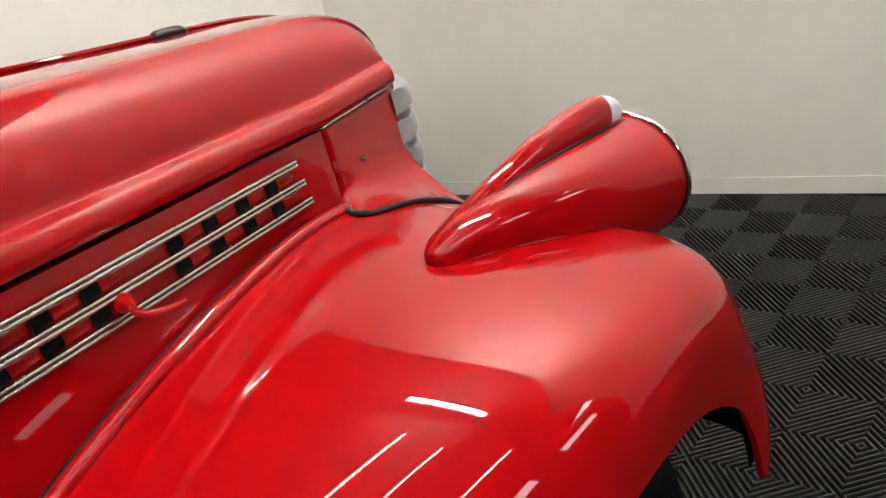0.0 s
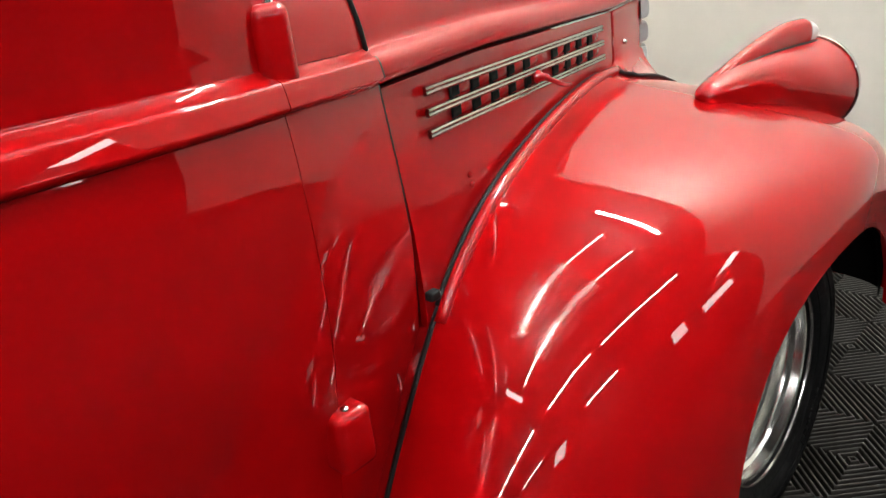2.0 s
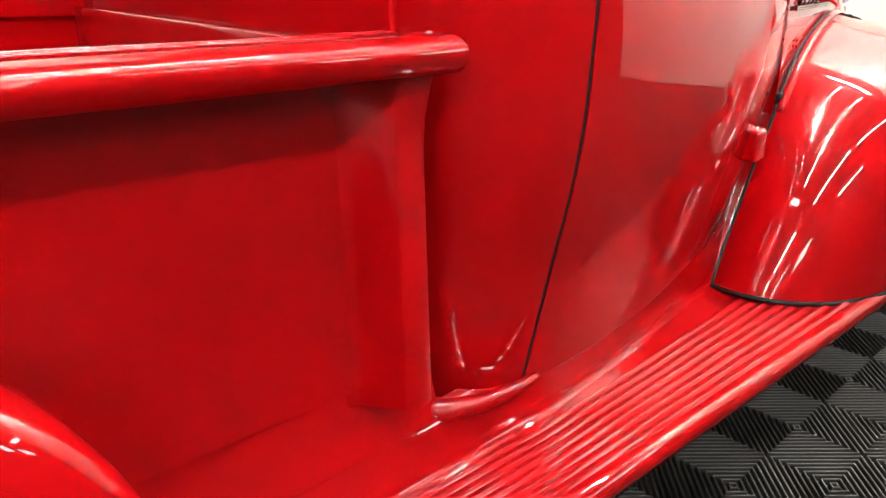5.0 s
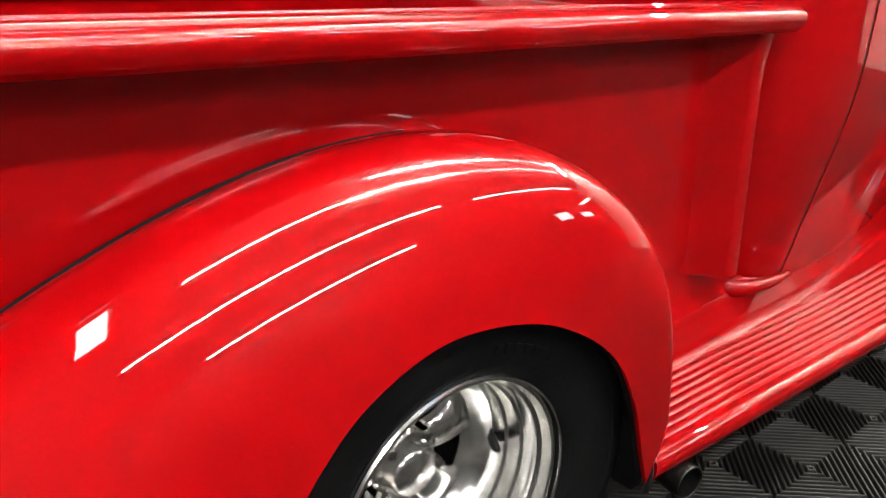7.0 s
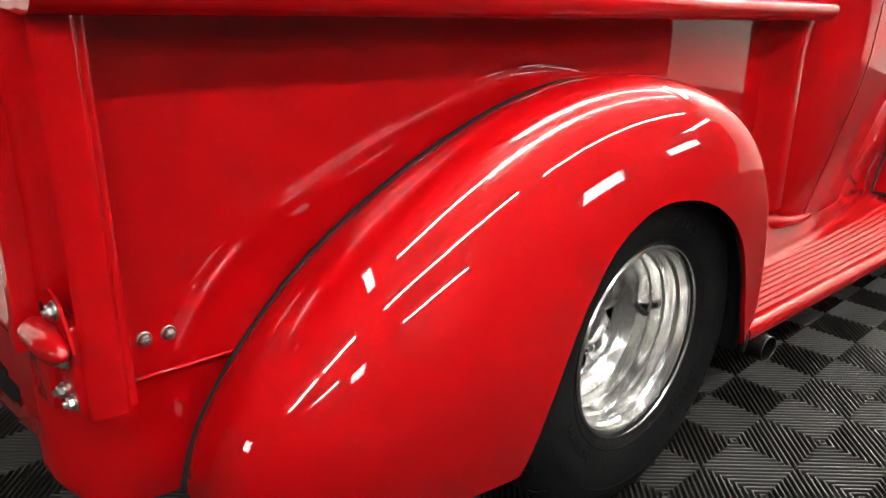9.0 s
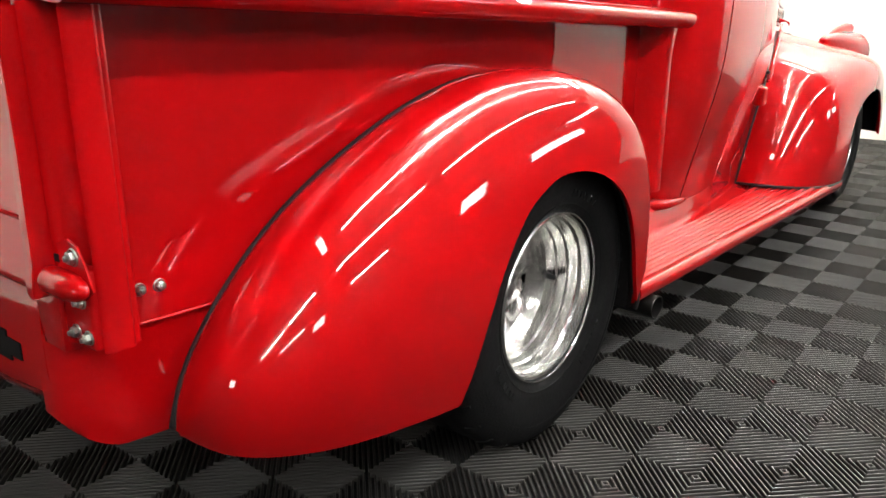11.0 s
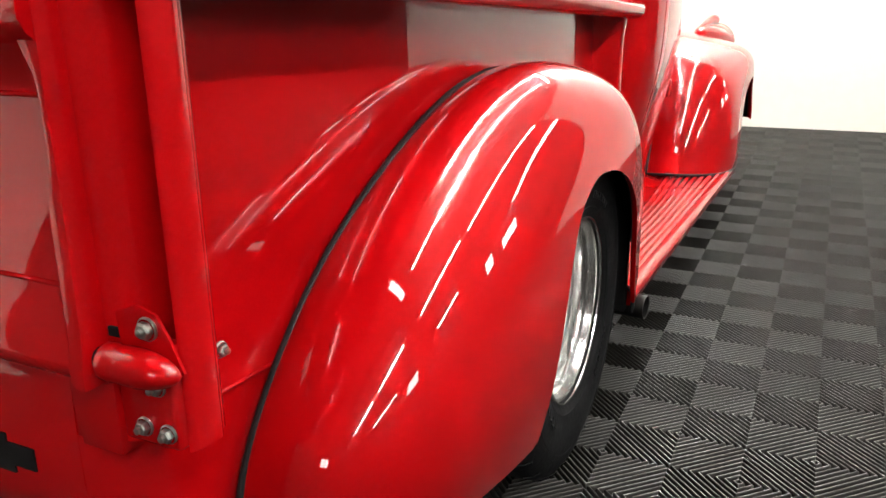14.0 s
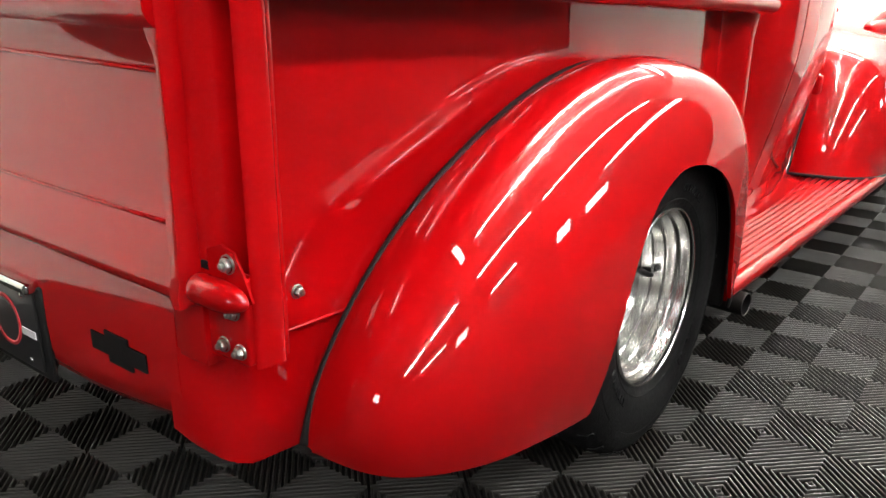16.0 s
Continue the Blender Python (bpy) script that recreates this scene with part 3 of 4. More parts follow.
rows = []
for f in np.linspace(0, 1, 44):
    xm = 1.866 + (2.684 - 1.866) * f
    row = []
    for z in np.linspace(seam_z(xm) - 0.02, belt_z(xm) - 0.006, 14):
        xa = seam_hood(z) + 0.004
        x = xa + (2.684 - xa) * f
        row.append((x, side_y(x) + 0.002 * ((z - 0.9) / 0.1) ** 2, z))
    rows.append(row + [(x, y + 0.012, z) for x, y, z in reversed(row)])
hood_side = part("hood_side", solid(rows), RED, truck, "red hood side panel with vent openings", angle=40)
for row in (0, 1):
    for i in (0, 1, 2, 3, 4, 6, 7, 8, 9):
        x = 2.0 + i * 0.0605
        z1, z0 = strip_line(row, x) - 0.006, strip_line(row + 1, x) + 0.006
        w = 0.0115
        y = [side_y(x - w) - 0.0048, side_y(x + w) - 0.0048]
        rows = []
        for s in range(9):
            a = s / 8
            xx, yy = x - w + 2 * w * a, y[0] + (y[1] - y[0]) * a
            rows.append([(xx, yy + 0.002, z0), (xx, yy, z0 + 0.001), (xx, yy, z1 - 0.001), (xx, yy + 0.002, z1), (xx, yy + 0.02, z1), (xx, yy + 0.02, z0)])
        # proud black block, its colour being the shade inside the vent
        part("vent_opening", solid(rows), BLACK, hood_side, "black block standing in for the shade of a vent")
        xl = x + w + 0.002
        rows = []
        for s in range(7):
            a = s / 6
            xx = xl + 0.034 * a
            bulge = 0.0028 * math.sin(math.pi * min(1.0, a * 1.0)) ** 0.7 if 0 < a < 1 else 0.0
            rows.append([(xx, side_y(xx) - 0.0015, z0), (xx, side_y(xx) - 0.002 - bulge, z0 + 0.005), (xx, side_y(xx) - 0.002 - bulge, z1 - 0.005), (xx, side_y(xx) - 0.0015, z1)])
        part("louver", grid(rows), RED, hood_side)
for k in range(3):
    xs = np.linspace(1.917, 2.603 + 0.004 * k, 26)
    prof = [(0.0, -0.0058)] + [(-0.0045 - 0.0026 * math.sin(a), s * 0.0029 - 0.0027 * math.cos(a)) for s in (-1, 1) for a in np.linspace(0.0, math.pi, 7)] + [(0.0, 0.0058)]
    rows = [[(x, side_y(x) - 0.004 + py, strip_line(k, x) + pz) for py, pz in prof] for x in xs]
    part("trim_strip", solid(rows), STRIP, hood_side, "bright grooved trim strip", angle=30)
part("latch_base", lathe([(0, 0.011), (-0.004, 0.011), (-0.007, 0.007), (-0.02, 0.006), (-0.026, 0.0005)], (2.268, side_y(2.268) - 0.01, 0.907), 20), RED, hood_side, "red latch boss")
part("latch_handle", tube(spline([(2.268, 0.54, 0.907), (2.262, 0.52, 0.904), (2.272, 0.512, 0.897), (2.295, 0.516, 0.889), (2.318, 0.523, 0.884)], 20), [0.0034 + 0.0012 * math.sin(i / 19 * math.pi) for i in range(20)], 10), RED, hood_side, "red curled hood latch handle")
for x, z in ((2.02, 0.822), (2.023, 0.806)):
    part("screw", lathe([(0, 0.005), (-0.002, 0.005), (-0.0035, 0.003), (-0.004, 0.0005)], (x, side_y(x) - 0.001, z), 12), RED, hood_side)
rad_panel = part("radiator_side", side_sheet(2.6866, 2.905, 14), RED, truck, "red panel beside the grille")
part("stud", lathe([(0.002, 0.006), (-0.002, 0.006), (-0.004, 0.0045), (-0.008, 0.004), (-0.0095, 0.0004)], (2.762, side_y(2.762), 0.867), 6), CHROME, rad_panel, "small chrome stud")
rows = []
for (x, y), xp in zip(welt_line, np.linspace(2.6866, 2.905, 40)):
    z = on_fender(x, y) + 0.003
    zp = seam_z(xp) + 0.075
    rows.append(bezier((xp, side_y(xp) - 0.001, zp), (xp, side_y(xp) - 0.003, zp - 0.05), (x, y + 0.035, z + 0.006), (x, y, z), 12))
part("radiator_apron", grid(rows), RED, rad_panel, "red foot of the panel sweeping out over the fender")
for ob in (hood_side, rad_panel):
    mirrored(ob, truck)

# grille of wrapped bars
grille = part("grille_back", solid([[(2.87 + 0.12 * math.sin(s * math.pi), y, z) for z in (0.30, 0.94)] + [(2.82 + 0.12 * math.sin(s * math.pi), y, z) for z in (0.94, 0.30)] for s, y in [(i / 20, 0.755 + (2 * YC - 1.51) * i / 20) for i in range(21)]]), BLACK, truck, "dark opening behind the grille bars")
for i in range(11):
    z = 0.913 - i * 0.0535
    y0 = 0.722 + 0.004 * i
    path = [(2.908 + 0.172 * math.sin(s * math.pi) ** 0.75, y0 + (2 * YC - 2 * y0) * s, z - 0.004 * math.sin(s * math.pi)) for s in np.linspace(0, 1, 41)]
    rows = []
    for p in path:
        rows.append([(p[0] + dx, p[1], p[2] + dz) for dx, dz in ((-0.014, 0.0205), (0.004, 0.0212), (0.015, 0.0195), (0.0215, 0.0135), (0.0235, 0.004), (0.0235, -0.006), (0.021, -0.0145), (0.013, -0.0195), (-0.014, -0.0205))])
    part("grille_bar", solid(rows), SILVER, grille, "silver horizontal grille bar", angle=40)
apron = part("front_apron", solid([[(3.0 + 0.1 * math.sin(s * math.pi), y, z) for z in (0.28, 0.42)] + [(2.9, y, z) for z in (0.42, 0.28)] for s, y in [(i / 20, 0.83 + (2 * YC - 1.66) * i / 20) for i in range(21)]]), RED, truck)


# cab
def bead(z, zb):
    """How far the belt bead stands out at height z."""
    d = z - zb
    if d < 0.0 or d > 0.036:
        return 0.0 if d < 0 else -0.010 * min(1.0, (d - 0.036) / 0.007)
    u = d / 0.036
    rise, fall = min(1.0, u / 0.24), min(1.0, (1 - u) / 0.16)
    return 0.014 * math.sin(math.pi / 2 * rise) * (1 - 0.22 * u * u) * math.sin(math.pi / 2 * fall)


def skin_y(x, z):
    """The cab side with its belt bead, leaning in towards the top."""
    zb = belt_z(x)
    d = z - (zb - 0.06)
    lean = 0.0 if d < 0 else 0.26 * d * d / 0.12 if d < 0.06 else 0.0078 + 0.26 * (min(d, 0.102) - 0.06)
    return cab_y(x, z) + lean * lerp(x, [0.6, 0.66, 1.5, 1.8], [0.3, 1, 1, 0]) - bead(z, zb) - 0.09 * max(0, z - zb - 0.06)


def low_z(x):
    return lerp(x, [0.25, 0.7, 1.0, 1.2, 1.45, 1.65, 1.8], [0.342, 0.338, 0.330, 0.340, 0.370, 0.390, 0.40]) - 0.004


def cab_sheet(x0, x1, top, n=30, floor=None, thick=0.02):
    """A strip of the cab's side between two upright seams, given as x at each height."""
    rows = []
    for f in np.linspace(0, 1, n):
        xm = x0(0.7) + (x1(0.7) - x0(0.7)) * f
        zb, lo = belt_z(xm), (floor or low_z)(xm)
        zs = list(np.linspace(lo, zb - 0.012, 24)) + list(np.linspace(zb - 0.008, zb + (0.07 if top else 0.044), 40))
        zs += list(np.linspace(zb + 0.085, top, 7)) if top else []
        row = []
        for z in zs:
            x = x0(z) + (x1(z) - x0(z)) * f
            row.append((x, skin_y(x, z), z))
        rows.append(row)
    back = [[(a, b + thick, c) for a, b, c in r] for r in rows]
    return solid([r + list(reversed(q)) for r, q in zip(rows, back)])


def seam_rear(z):
    return lerp(z, [0.35, 0.6, 0.8, 0.98, 1.2], [0.800, 0.806, 0.817, 0.834, 0.86])


def seam_front(z):
    return lerp(z, [0.35, 0.7, 1.2], [1.665, 1.660, 1.640])


SILL = 1.20
door = part("door", cab_sheet(lambda z: seam_rear(z) + 0.0052, lambda z: seam_front(z) - 0.0006, SILL, 44), RED, truck, "smooth red cab door with a rolled belt line", angle=50)
cowl = part("cowl", cab_sheet(lambda z: seam_front(z) + 0.0006, lambda z: seam_hood(z) - 0.003, None, 14, lambda x: lerp(x, [1.648, 1.70, 1.785, 1.87], [0.24, 0.34, 0.5, 0.65]) - 0.02), RED, truck, "red cowl panel between door and hood", angle=50)
quarter = part("cab_quarter", cab_sheet(lambda z: 0.5865, lambda z: seam_rear(z) - 0.0052, SILL + 0.1, 40), RED, truck, "rounded red rear corner of the cab", angle=50)


def gap(line, z0, z1, half, parent, label, depth=0.006):
    rows = []
    for z in np.linspace(z0, z1, 44):
        x = line(z)
        y = skin_y(x, z)
        rows.append([(x + dx, y + dy, z) for dx, dy in ((-half, depth), (half, depth), (half, 0.03), (-half, 0.03))])
    part("gap", solid(rows), SEAL, parent, label)


gap(seam_rear, low_z(0.8), SILL, 0.0053, door, "dark door gap", 0.0022)
gap(seam_front, low_z(1.65), SILL, 0.0008, door, "thin dark door gap", 0.005)
gap(seam_hood, 0.67, belt_z(1.826) + 0.034, 0.0032, cowl, "dark rubber seal between cowl and hood", 0.003)
for zc, w, xr in ((0.63, 0.052, 0.025), (1.085, 0.06, 0.012)):
    x = 1.668
    y = cab_y(x, zc) - (0.0 if zc < 0.9 else -0.03)
    h = part("hinge", box((x - 0.03, y - 0.032, zc - w), (x + xr, y + 0.02, zc + w * 0.55), 0.012, 4), RED, door, "red round-edged door hinge")
    part("hinge_pin", lathe([(0, 0.0055), (0.002, 0.0055), (0.004, 0.0035), (0.0045, 0.0005)], (x - 0.004, y - 0.016, zc + w * 0.55), 14, "z"), CHROME, h, "bright hinge pin head")
# black block put where the seam opens into a dark wedge
part("fender_bracket", box((1.870, 0.453, 0.692), (1.888, 0.468, 0.706), 0.003), SEAL, cowl, "small black block standing in for the dark gap at the fender")
part("cab_foot", tube(spline([(0.588, 0.475, 0.360), (0.590, 0.44, 0.360), (0.606, 0.408, 0.359), (0.64, 0.388, 0.357), (0.70, 0.376, 0.352), (0.77, 0.376, 0.346), (0.83, 0.384, 0.340)], 34), [0.0255 - 0.0165 * (i / 33) ** 1.3 for i in range(34)], 14), RED, quarter, "rounded red lip under the cab corner")
for ob in (door, cowl, quarter):
    mirrored(ob, truck)
# cab back, firewall, floor, roof with pillars
part("cab_back", box((0.575, 0.455, 0.33), (0.60, 2 * YC - 0.455, 1.62), 0.006), RED, truck)
cowl_rows = []
for f in np.linspace(0, 1, 10):
    row = []
    for x, y, z in hood_section(1.832, 1.185 + 0.03 * (1 - f), 0.0):
        x = 1.64 + (seam_hood(z) - 0.003 - 1.64) * f
        row.append((x, y + (cab_y(x, 1.0) - side_y(1.832)) * (1 - np.clip((y - 0.43) / 0.3, 0, 1)), z + belt_z(x) - belt_z(1.832)))
    row = row[8:]
    cowl_rows.append(row + [(x, 2 * YC - y, z) for x, y, z in reversed(row[:-1])])
cowl_top = part("cowl_top", grid(cowl_rows), RED, truck, "red cowl top")
part("seal", tube([(x + 0.003, y, z - 0.0025) for x, y, z in cowl_rows[-1]], 0.0036, 8), SEAL, cowl_top, "dark rubber seal between cowl and hood")
roof_rows = []
for x, h in ((0.60, 1.50), (0.64, 1.60), (0.75, 1.66), (1.0, 1.69), (1.25, 1.68), (1.40, 1.63), (1.47, 1.57)):
    roof_rows.append([(x, YC + s * 0.62, h - 0.12 * abs(s) ** 5) for s in np.linspace(-1, 1, 22)])
part("roof", grid(roof_rows), RED, truck, "rounded red cab roof")
for side in (0, 1):
    for a, b in (((1.64, 0.43, 1.19), (1.44, 0.46, 1.55)), ((0.80, 0.35, 1.19), (0.78, 0.45, 1.52)), ((0.62, 0.44, 1.19), (0.64, 0.47, 1.52))):
        if side:
            a, b = (a[0], 2 * YC - a[1], a[2]), (b[0], 2 * YC - b[1], b[2])
        part("pillar", tube([a, b], 0.03, 10), RED, truck)
    y0, y1 = (0.40, 0.455) if not side else (2 * YC - 0.40, 2 * YC - 0.455)
    part("door_window", solid([[(x, y0 + dy, 1.195) for x, dy in ((0.82, 0), (1.62, 0))] + [(x, y0 + dy, 1.195) for x, dy in ((1.62, 0.005), (0.82, 0.005))], [(x, y1 + dy, 1.54) for x, dy in ((0.82, 0), (1.46, 0))] + [(x, y1 + dy, 1.54) for x, dy in ((1.46, 0.005), (0.82, 0.005))]]), GLASS, truck, "clear door glass")
part("windscreen", solid([[(1.63, 0.45, 1.2), (1.63, 2 * YC - 0.45, 1.2), (1.636, 2 * YC - 0.45, 1.2), (1.636, 0.45, 1.2)], [(1.46, 0.48, 1.56), (1.46, 2 * YC - 0.48, 1.56), (1.466, 2 * YC - 0.48, 1.56), (1.466, 0.48, 1.56)]]), GLASS, truck, "clear windscreen")
part("cabin_trim", box((0.62, 0.48, 0.32), (1.56, 2 * YC - 0.48, 1.10), 0.05), BLACK, truck, "dark cabin lining")


# running board
def board_z(x):
    return 0.292 - 0.039 * (x - 0.04)


def board_y(x):
    return 0.166 - 0.015 * (x - 0.04)


def board_profile():
    """Top skin from the rolled outer edge over the ribs to the apron; (inward, up)."""
    p = [(0.03, -0.055), (0.012, -0.052), (0.002, -0.042), (-0.002, -0.026), (0.0, -0.012), (0.008, -0.003), (0.018, 0.0), (0.026, -0.001)]
    for k in range(8):
        y = 0.034 + k * 0.0205
        p += [(y, -0.002), (y + 0.003, 0.0025), (y + 0.006, 0.0042), (y + 0.009, 0.0025), (y + 0.012, -0.002)]
    return p


prof = board_profile()
rows = []
for x in np.linspace(0.03, 2.12, 60):
    crease = lerp(x, [0.24, 0.84, 1.14, 1.6, 2.2], [0.352, 0.366, 0.398, 0.474, 0.49])
    yi, zi = cab_y(max(x, 0.8), low_z(x) + 0.004) + 0.004, low_z(x) + 0.006
    yi = max(yi, crease + 0.008)
    if x < 0.8:
        yi = 0.392
    h = zi - board_z(x)
    fan = 1 + 0.5 * ((crease - 0.02 - board_y(x)) / 0.19 - 1)
    top = [(x, board_y(x) + (a if a < 0.03 else 0.03 + (a - 0.03) * max(1.0, fan)), board_z(x) + b) for a, b in prof]
    top += [(x, crease - 0.012, board_z(x) - 0.001), (x, crease - 0.004, board_z(x) + 0.001), (x, crease + 0.003 + (yi - crease) * 0.1, board_z(x) + 0.006 + h * 0.06)]
    top += [(x, crease + (yi - crease) * q, board_z(x) + h * (0.15 + 0.83 * q ** 1.25)) for q in (0.25, 0.4, 0.55, 0.7, 0.85, 0.97)]
    top += [(x, yi + 0.006, zi + 0.012), (x, yi + 0.03, zi + 0.03)]
    under = [(x, yi + 0.03, zi - 0.02), (x, yi + 0.03, board_z(x) - 0.045), (x, 0.30, board_z(x) - 0.05), (x, board_y(x) + 0.04, board_z(x) - 0.05)]
    rows.append(top + under)
board = part("running_board", solid(rows), RED, truck, "ribbed red running board with a rolled edge", angle=50)
welt(spline([(0.012, 0.172, 0.23), (0.014, 0.168, 0.26), (0.020, 0.175, 0.285), (0.03, 0.21, 0.298), (0.035, 0.30, 0.298)], 20), 0.006, board)
mirrored(board, truck)
part("chassis", box((-1.0, 0.62, 0.26), (2.8, 2 * YC - 0.62, 0.36), 0.02), BLACK, truck, "black chassis frame")
part("floor_pan", box((0.05, 0.54, 0.27), (1.95, 2 * YC - 0.54, 0.36), 0.01), BLACK, truck)
part("engine_bay", box((1.80, 0.72, 0.35), (2.84, 2 * YC - 0.72, 0.92), 0.05), BLACK, truck, "dark engine bay")
pipe = part("exhaust_pipe", tube([(0.142, 0.345, 0.206), (0.130, 0.26, 0.206), (0.118, 0.154, 0.206)], 0.033, 24, ends=False), EXHAUST, truck, "dull steel exhaust tip")
bore = tube([(0.135, 0.30, 0.206), (0.1181, 0.1545, 0.206)], 0.030, 24, ends=False)
part("bore", bore, BLACK, pipe)
way = Vector((-0.012, -0.106, 0.0)).normalized()
a = way.cross(Vector((0, 0, 1))).normalized()
b = a.cross(way)
ring = []
for r, d in ((0.033, 0.0), (0.0332, 0.002), (0.0315, 0.003), (0.030, 0.0)):
    ring.append([Vector((0.118, 0.154, 0.206)) + way * d + a * r * math.cos(k * math.tau / 24) + b * r * math.sin(k * math.tau / 24) for k in range(24)])
part("rim", grid(ring, closed_cols=True), EXHAUST, pipe)


# bed
def rail_z(x):
    return 0.999 - 0.056 * (x - 0.58)


def bed_low(x):
    return 0.464 - 0.058 * (x - 0.44)


rows = []
for x in np.linspace(-1.36, 0.57, 40):
    lo, hi = bed_low(x), rail_z(x) - 0.02
    rows.append([(x, BED_Y, z) for z in np.linspace(lo, hi, 10)] + [(x, BED_Y + 0.02, z) for z in np.linspace(hi, lo, 4)])
bed_side = part("bed_side", solid(rows), RED, truck, "flat red pickup bed side", angle=40)
rail_prof = [(0.46, -0.004), (0.36, 0.0), (0.335, -0.001), (0.315, -0.005), (0.304, -0.013), (0.301, -0.022), (0.302, -0.031), (0.307, -0.041), (0.316, -0.049), (0.329, -0.0535), (0.345, -0.054), (0.38, -0.051), (0.41, -0.050), (0.43, -0.052), (0.46, -0.052)]
rail = part("bed_rail", sweep(rail_prof, np.linspace(-1.405, 0.578, 40), rail_z), RED, bed_side, "rolled red bed rail", angle=60)
part("rail_end", lathe([(0.0, 0.017), (0.004, 0.014), (0.006, 0.008), (0.007, 0.0005)], (0.578, 0.319, 0.979), 16, "x"), RED, rail)
for d in (0.0, 0.014, 0.028):
    part("rail_groove", tube([(x, 0.355 + d, rail_z(x) + 0.0005) for x in np.linspace(-1.38, 0.5, 10)], 0.003, 6), RED, rail)


def stake(name, prof, top, low, label, flare=0.0):
    rows = []
    for z in np.linspace(0, 1, 14):
        row = []
        for x, y in prof:
            zz = low(x) + (top(x) - low(x)) * z
            f = flare * max(0.0, (z - 0.76) / 0.24) ** 2
            row.append((x + f * 0.035 * max(0.0, (x - 0.46) / 0.09), y - f * 0.006 * (BED_Y - y) / 0.06, zz))
        rows.append(row)
    return part(name, solid(rows), RED, bed_side, label, angle=48)


stake("front_stake", [(0.424, 0.424), (0.436, 0.4205), (0.446, 0.414), (0.453, 0.405), (0.461, 0.393), (0.470, 0.379), (0.479, 0.365), (0.4855, 0.3545), (0.4885, 0.3510), (0.493, 0.3490), (0.501, 0.3474), (0.512, 0.3468), (0.524, 0.348), (0.535, 0.3515), (0.543, 0.357), (0.548, 0.366), (0.5495, 0.38), (0.55, 0.43)], lambda x: rail_z(x) - 0.03, lambda x: 0.437, "red front stake post of the bed", 1.0)
stake("rear_stake", [(-1.334, 0.424), (-1.335, 0.385), (-1.336, 0.357), (-1.339, 0.351), (-1.344, 0.349), (-1.349, 0.349), (-1.353, 0.342), (-1.359, 0.338), (-1.376, 0.3395), (-1.390, 0.342), (-1.397, 0.3455), (-1.399, 0.349), (-1.394, 0.353), (-1.375, 0.3555), (-1.356, 0.358), (-1.345, 0.364), (-1.342, 0.375), (-1.345, 0.386), (-1.360, 0.394), (-1.383, 0.401), (-1.400, 0.410), (-1.407, 0.421), (-1.410, 0.430), (-1.412, 0.441), (-1.40, 0.46), (-1.34, 0.45)], lambda x: rail_z(x) - 0.03, lambda x: 0.572, "red rear stake post with a folded flange")
part("mount_plate", box((-1.4098, 0.350, 0.576), (-1.385, 0.432, 0.700), 0.006), RED, bed_side, "flat red plate behind the hinge bolts")
part("corner_plate", box((-1.4178, 0.428, 0.558), (-1.375, 0.4955, 0.653), 0.001), RED, bed_side, "flat red corner plate under the tailgate")
part("seam_lip", tube([(x, BED_Y - 0.0005, bed_low(x)) for x in np.linspace(-1.33, -1.1, 8)], 0.0028, 8), RED, bed_side, "thin folded red seam lip")
# lower body behind and before the fender
rows = []
for x in -0.9 - 0.519 * np.sin(np.linspace(0, math.pi / 2, 34))[::-1]:
    bend = 0.075 * (1 - math.sqrt(max(0.0, 1 - (max(0.0, -1.344 - x) / 0.075) ** 2)))
    zlo = lerp(x, [-1.419, -1.415, -1.408, -1.40, -1.39, -1.372, -1.345, -1.26, -0.9], [0.425, 0.415, 0.405, 0.396, 0.386, 0.374, 0.362, 0.351, 0.345])
    hi = bed_low(x) - 0.004
    rows.append([(x, BED_Y + 0.006 + bend + 0.012 * (1 - z) ** 4, zlo + (hi - zlo) * z) for z in np.linspace(0, 1, 10)] + [(x, BED_Y + 0.03 + bend, zlo + (hi - zlo) * z) for z in np.linspace(1, 0, 3)])
part("bed_skirt", solid(rows), RED, bed_side, "smooth red lower panel behind the rear wheel", angle=50)
rows = []
for x in np.linspace(-0.2, 0.60, 16):
    z1, z0 = bed_low(x) - 0.003, board_z(x) + 0.055
    rows.append([tuple(q) for q in bezier((x, BED_Y + 0.005, z1), (x, BED_Y + 0.002, z1 - 0.05), (x, BED_Y - 0.01, z0 + 0.05), (x, 0.396, z0 + 0.02), 10)])
part("bed_apron", grid(rows), RED, bed_side, "red apron between bed side and running board")


def bolt(p, r, parent, axis="y"):
    """A hex head with its washer; the head stands out towards -axis."""
    d = "y" if axis == "y" else "x"
    ob = part("bolt", merge(lathe([(0.0, r * 1.35), (-0.002, r * 1.35), (-0.003, r * 1.2)], p, 20, d), merge(lathe([(-0.002, r), (-0.008, r), (-0.0095, r * 0.8), (-0.0095, 0.0003)], p, 6, d), lathe([(-0.0095, 0.004), (-0.014, 0.004), (-0.015, 0.0003)], p, 10, d))), STEEL, parent, "zinc hex bolt with washer", angle=25)
    return ob


for x, z in ((-1.294, 0.622), (-1.259, 0.62)):
    bolt((x, BED_Y, z), 0.0082, bed_side)
for y, z in ((0.372, 0.651), (0.397, 0.599), (0.364, 0.597)):
    bolt((-1.41, y, z), 0.0082, bed_side, "x")
for ob in (bed_side,):
    mirrored(ob, truck)
part("bed_floor", box((-1.38, 0.44, 0.50), (0.57, 2 * YC - 0.44, 0.54), 0.004), RED_DARK, truck, "red bed floor")
part("bed_front", box((0.55, 0.44, 0.50), (0.57, 2 * YC - 0.44, 0.97), 0.004), RED, truck)

